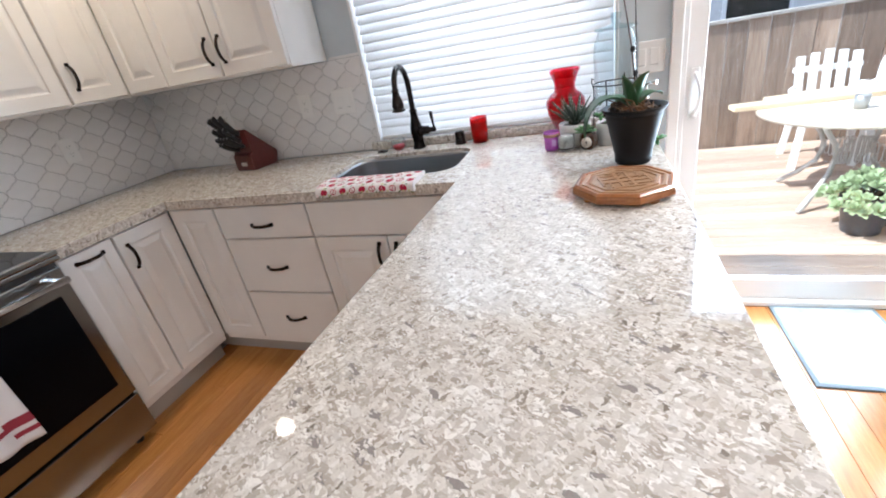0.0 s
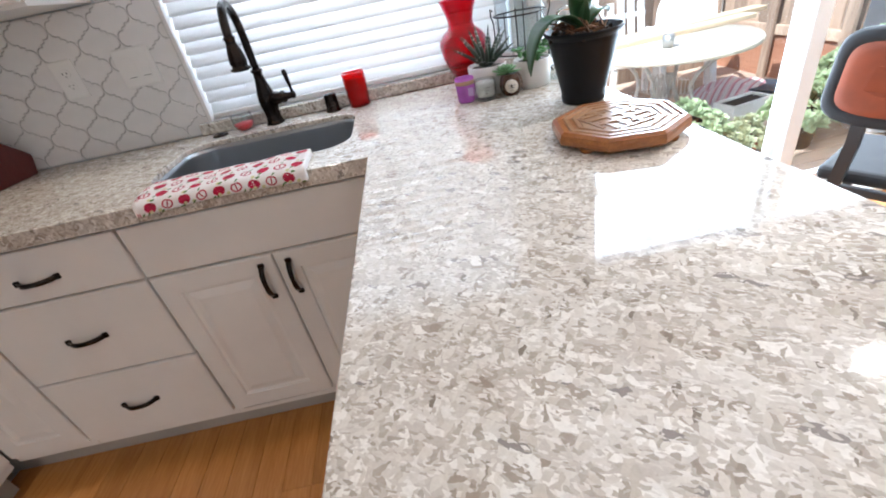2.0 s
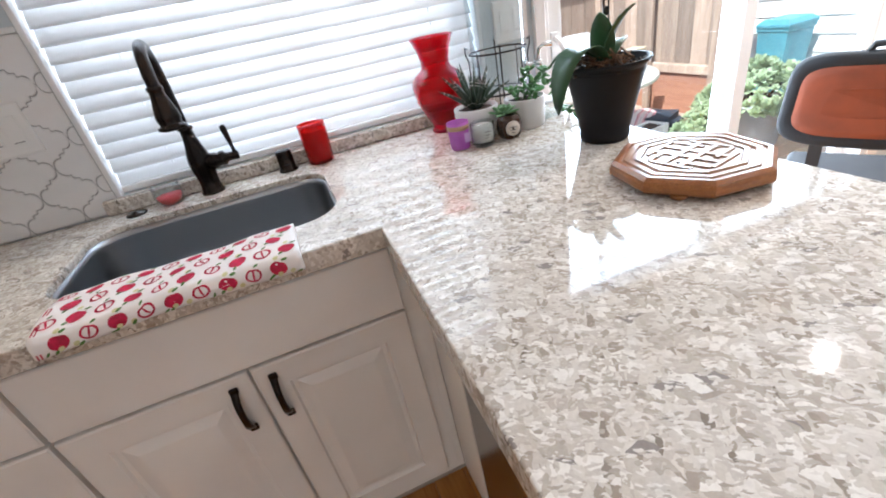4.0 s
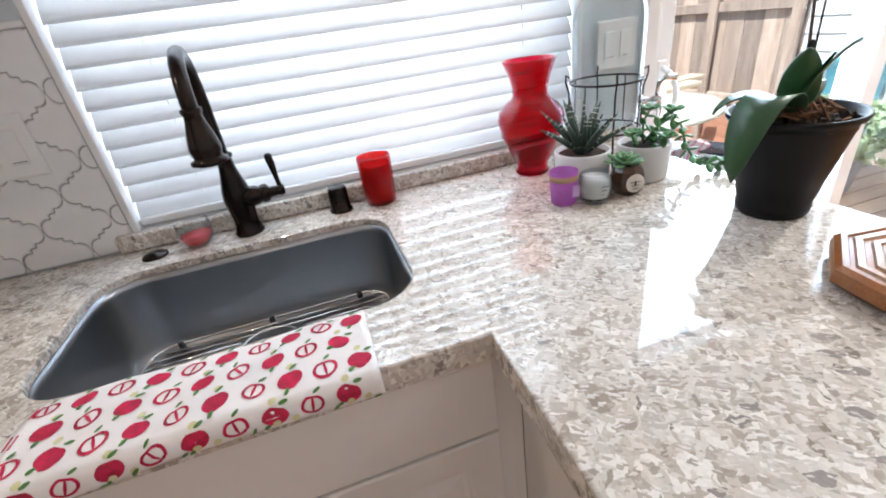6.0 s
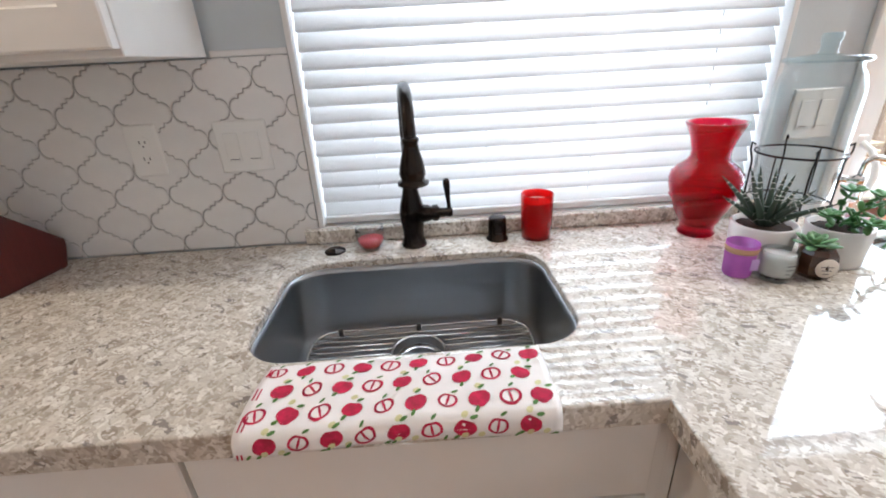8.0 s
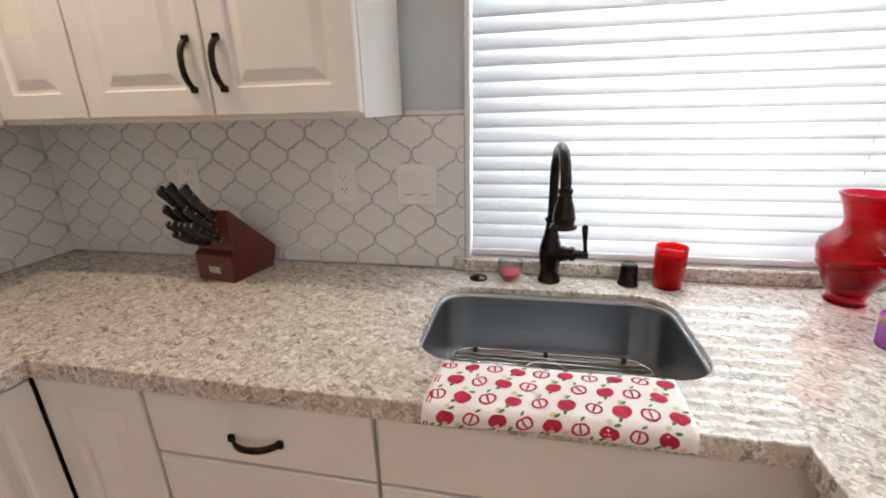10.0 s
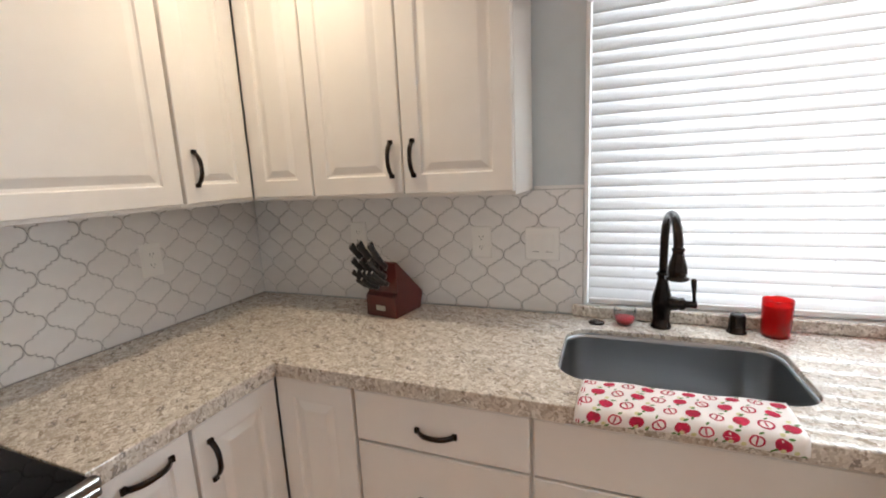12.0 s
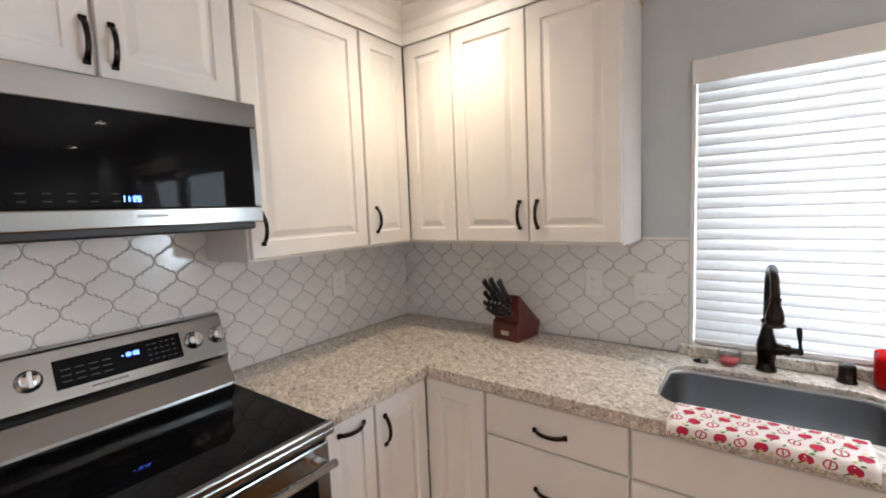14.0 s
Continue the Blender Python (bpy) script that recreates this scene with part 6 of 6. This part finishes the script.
planter("slate-blue pot of pale green rosette succulents on the deck", (4.13, 1.22, DZ), 0.135, 0.25, SLATEPOT, 130, 0.23, 0.13, ROSE, 3, 0.055)
planter("low pot of pinkish green succulents beside the blue pot", (4.43, 1.06, DZ), 0.12, 0.14, plain("terracotta", (0.36, 0.15, 0.08), 0.8, vary=0.15), 90, 0.17, 0.10, ROSE2, 4, 0.05)
planter("large grey pot with a tall mound of green succulents", (5.42, 1.06, DZ), 0.22, 0.36, plain("grey_fibre_pot", (0.48, 0.50, 0.52), 0.7, vary=0.08), 260, 0.42, 0.26, ROSE, 5, 0.07)
planter("dark nursery pot with green succulents near the door", (4.80, 1.02, DZ), 0.13, 0.24, POTBLK, 120, 0.22, 0.18, ROSE, 6, 0.055)

# blanket heap
bh = thing("striped_blanket", "heap of pink and white striped blanket on the deck", "blanket", (5.16, 2.12, DZ))
hm = bmesh.new()
nn = 26
gr = []
for i in range(nn + 1):
    rw = []
    for j in range(nn + 1):
        x, y = (i / nn - 0.5) * 0.7, (j / nn - 0.5) * 0.6
        e = max(0, 1 - (x / 0.36) ** 2) * max(0, 1 - (y / 0.31) ** 2)
        rw.append(hm.verts.new((x, y, 0.002 + 0.27 * e ** 0.6 * (0.75 + 0.35 * noise.noise(Vector((x * 5, y * 5, 1)))))))
    gr.append(rw)
for i in range(nn):
    for j in range(nn):
        hm.faces.new((gr[i][j], gr[i + 1][j], gr[i + 1][j + 1], gr[i][j + 1])).smooth = True


def striped():
    m, nt, b = nodes_of("striped_wool")
    v = coords(nt, (0.3, 1, 0.6), (0, 0, 0.4))
    w = nt.nodes.new("ShaderNodeTexWave")
    w.inputs["Scale"].default_value, w.inputs["Distortion"].default_value = 5.5, 1.5
    link(nt, v, w.inputs["Vector"])
    link(nt, ramp(nt, w.outputs["Fac"], [(0.0, (0.55, 0.48, 0.46)), (0.45, (0.60, 0.30, 0.30)), (0.7, (0.30, 0.07, 0.12)), (0.85, (0.58, 0.5, 0.48))]), b.inputs["Base Color"])
    b.inputs["Roughness"].default_value = 0.95
    bump(nt, b, noise_tex(nt, v, 120, 3), 0.4)
    return m


part("cloth", hm, striped(), bh)
cu = thing("dark_cushion", "crumpled dark blue cushion beside the blanket", "cushion", (5.30, 1.90, DZ), 25)
cm = bmesh.new()
bmesh.ops.create_cube(cm, size=1, matrix=Matrix.Translation((0, 0, 0.077)) @ Matrix.Diagonal((0.42, 0.34, 0.15, 1)))
bmesh.ops.bevel(cm, geom=list(cm.edges), offset=0.055, segments=4, affect="EDGES")
for v in cm.verts:
    v.co += Vector((0, 0, noise.noise(v.co * 8) * 0.02 * (v.co.z > 0.05)))
part("cover", cm, NAVY, cu)
wb = thing("white_planter_box", "white trough planter on the deck by the blanket", "planter", (4.88, 1.66, DZ), 12)
part("trough", slab([(-0.20, -0.10), (0.20, -0.10), (0.20, 0.10), (-0.20, 0.10)], [[(-0.18, -0.08), (0.18, -0.08), (0.18, 0.08), (-0.18, 0.08)]], 0.0005, 0.17, 0.004), PLASTW, wb)
part("soil", boxed(-0.1795, 0.1795, -0.0795, 0.0795, 0.0005, 0.15), SOIL, wb)

# ---- pieces: splashback tiles, floor boards, deck boards, fence planks ----
TW, TH = 0.1300, 0.1290
EDGE = ((0.5, 0.0), (0.494, 0.026), (0.486, 0.070), (0.462, 0.118), (0.420, 0.155), (0.368, 0.176), (0.338, 0.170), (0.314, 0.174), (0.305, 0.192), (0.304, 0.222), (0.284, 0.245), (0.25, 0.25))


def lantern():
    """Outline of one lantern tile, width and height 1, centred, anticlockwise from its right tip."""
    q = list(EDGE) + [(0.5 - x, 0.5 - y) for x, y in EDGE[-2::-1]]
    pts = []
    for sx, sy, rev in ((1, 1, False), (-1, 1, True), (-1, -1, False), (1, -1, True)):
        pts += [(sx * x, sy * y) for x, y in (q[::-1] if rev else q)][:-1]
    return pts


def clipped(pts, keep):
    """The part of an outline where keep(p) >= 0, for a straight edge."""
    out = []
    for k in range(len(pts)):
        a, b = pts[k], pts[(k + 1) % len(pts)]
        fa, fb = keep(a), keep(b)
        if fa >= 0:
            out.append(a)
        if (fa >= 0) != (fb >= 0):
            t = fa / (fa - fb)
            out.append((a[0] + (b[0] - a[0]) * t, a[1] + (b[1] - a[1]) * t))
    return out


LANT = lantern()


def tile_mesh(pts):
    cx, cz = sum(p[0] for p in pts) / len(pts), sum(p[1] for p in pts) / len(pts)
    bm = bmesh.new()
    lps = []
    for sc, y in ((1.0, 0.0045), (1.0, -0.0005), (0.965, -0.0022), (0.90, -0.0028)):
        lps.append([(cx + (x - cx) * sc, y, cz + (z - cz) * sc) for x, z in pts])
    return rings_mesh(bm, lps, close_first=False)


FULL_TILE = to_mesh("tile", tile_mesh([(x * (TW - 0.0036), z * (TH - 0.0036)) for x, z in LANT]), TILE)


def tile_wall(parent, x0, x1, z0, z1, ox, oz, gaps=()):
    """Fills a rectangle of the parent's local x and z with lantern tiles."""
    for i in range(int((x0 - ox) / TW * 2) - 3, int((x1 - ox) / TW * 2) + 4):
        for j in range(int((z0 - oz) / TH * 2) - 3, int((z1 - oz) / TH * 2) + 4):
            if (i + j) % 2:
                continue
            cx, cz = ox + i * TW / 2, oz + j * TH / 2
            if cx + TW / 2 < x0 + 0.004 or cx - TW / 2 > x1 - 0.004 or cz + TH / 2 < z0 + 0.004 or cz - TH / 2 > z1 - 0.004:
                continue
            inside = cx - TW / 2 >= x0 and cx + TW / 2 <= x1 and cz - TH / 2 >= z0 and cz + TH / 2 <= z1
            if inside:
                ob = new("tile", FULL_TILE)
            else:
                pts = [(x * (TW - 0.0036), z * (TH - 0.0036)) for x, z in LANT]
                for keep in (lambda p: p[0] + cx - x0, lambda p: x1 - p[0] - cx, lambda p: p[1] + cz - z0, lambda p: z1 - p[1] - cz):
                    pts = clipped(pts, keep)
                if len(pts) < 3:
                    continue
                w = max(p[0] for p in pts) - min(p[0] for p in pts)
                h = max(p[1] for p in pts) - min(p[1] for p in pts)
                if w < 0.006 or h < 0.006:
                    continue
                ob = new("tile", to_mesh("tile", tile_mesh(pts), TILE))
            ob.parent, ob.location = parent, (cx, 0, cz)


sn = tagged(thing("splashback_north", "white lantern-shaped tiles with grey grout behind the sink run", "splashback"), kind="structure")
part("grout", boxed(0.0005, WIN[0] - 0.0005, 0.001, T0 - 0.0005, CT + 0.0005, 1.364), GROUT, sn)
part("edge_strip", boxed(1.290, WIN[0] - 0.001, -0.0045, T0 - 0.0005, 1.3645, 1.377, 0.002), TILE, sn, "slim white edge strip")
tile_wall(sn, 0.001, WIN[0] - 0.002, CT + 0.002, 1.363, 1.239, 1.256)
sw = tagged(thing("splashback_west", "white lantern-shaped tiles with grey grout behind the range", "splashback", (0, 0, 0), 90), kind="structure")
part("grout", boxed(-2.6, -0.0005, 0.001, 0.0055, CT + 0.0005 - 0.02, 1.48), GROUT, sw)
tile_wall(sw, -2.05, -0.002, CT + 0.002, 1.478, -0.46, 1.256)

fl_ = bpy.data.objects["floor"]
rnd2 = random.Random(11)
BOARD_W, BOARD_L = 0.0955, 1.25
bmesh_cache = {}


def floor_board(ln):
    key = round(ln, 2)
    if key not in bmesh_cache:
        bmesh_cache[key] = to_mesh("floor_board", boxed(-BOARD_W / 2 + 0.0004, BOARD_W / 2 - 0.0004, 0.0004, key - 0.0004, -0.012, 0.0, 0.0012), BAMBOO)
    return bmesh_cache[key]


for col in range(65):
    x = col * BOARD_W
    yb = -1.915 if x < 0.40 else -0.5 if x < 2.18 else -1.9 if x < 2.62 else -0.001
    y = -4.6 - rnd2.choice((0.0, 0.3, 0.6, 0.9))
    while y < yb - 0.01:
        lo, hi = max(y, -4.6), min(y + BOARD_L, yb)
        if hi - lo > 0.03 and x + BOARD_W < 6.21:
            ob = new("floor_board", floor_board(hi - lo))
            ob.parent, ob.location = fl_, (x + BOARD_W / 2, lo, 0.0)
        y += BOARD_L

dk = tagged(thing("deck", "weathered reddish timber deck outside the patio door", "deck"), kind="structure")
part("frame", boxed(-0.5, 6.2, 0.17, 3.42, -0.295, DZ - 0.036), wood("deck_frame", (0.10, 0.07, 0.05), (0.2, 0.14, 0.1), "X", 0.9), dk)
dbm = to_mesh("deck_board", boxed(-1.672, 1.672, 0.003, 0.137, DZ - 0.035, DZ - 0.0004, 0.004), DECKW)
for k in range(23):
    for x in (1.175, 4.525):
        ob = new("deck_board", dbm)
        ob.parent, ob.location = dk, (x, 0.175 + k * 0.1405, 0)

fe = tagged(thing("back_fence", "weathered cedar plank fence behind the deck", "fence"), kind="structure")
FPW = 0.185
fpm = to_mesh("plank", boxed(-FPW / 2 + 0.003, FPW / 2 - 0.003, 0.0, 0.018, DZ - 0.09, 1.05, 0.003), FENCEW)
for k in range(34):
    ob = new("plank", fpm)
    ob.parent, ob.location = fe, (-0.4 + k * FPW, 3.44 + rnd2.uniform(-0.004, 0.004), 0)
part("cap_rail", boxed(-0.5, 5.9, 3.41, 3.50, 1.051, 1.085, 0.004), wood("grey_rail", (0.28, 0.26, 0.24), (0.5, 0.47, 0.43), "X", 0.8), fe, "grey weathered cap rail")
part("back_rail", boxed(-0.5, 5.9, 3.463, 3.50, 0.25, 0.34, 0.003), FENCEW, fe)
fs = tagged(thing("side_fence", "cedar fence with rails and posts along the side", "fence"), kind="structure")
spm = to_mesh("plank", boxed(0.0, 0.018, -FPW / 2 + 0.002, FPW / 2 - 0.002, -0.29, 1.75, 0.003), FENCEW)
for k in range(9):
    ob = new("plank", spm)
    ob.parent, ob.location = fs, (5.86 + rnd2.uniform(-0.003, 0.003), 3.33 - k * FPW, 0)
for z in (0.20, 1.0):
    part("rail", boxed(5.80, 5.855, 1.78, 3.40, z, z + 0.085, 0.004), FENCEW, fs)
for y in (1.74, 2.55, 3.36):
    part("post", boxed(5.765, 5.80, y, y + 0.09, -0.29, 1.72, 0.004), FENCEW, fs)
part("kick_board", boxed(5.83, 5.8585, 1.80, 3.40, -0.29, 0.19, 0.004), wood("red_kick_board", (0.24, 0.10, 0.06), (0.40, 0.2, 0.12), "Y", 0.8), fs, "reddish bottom board")
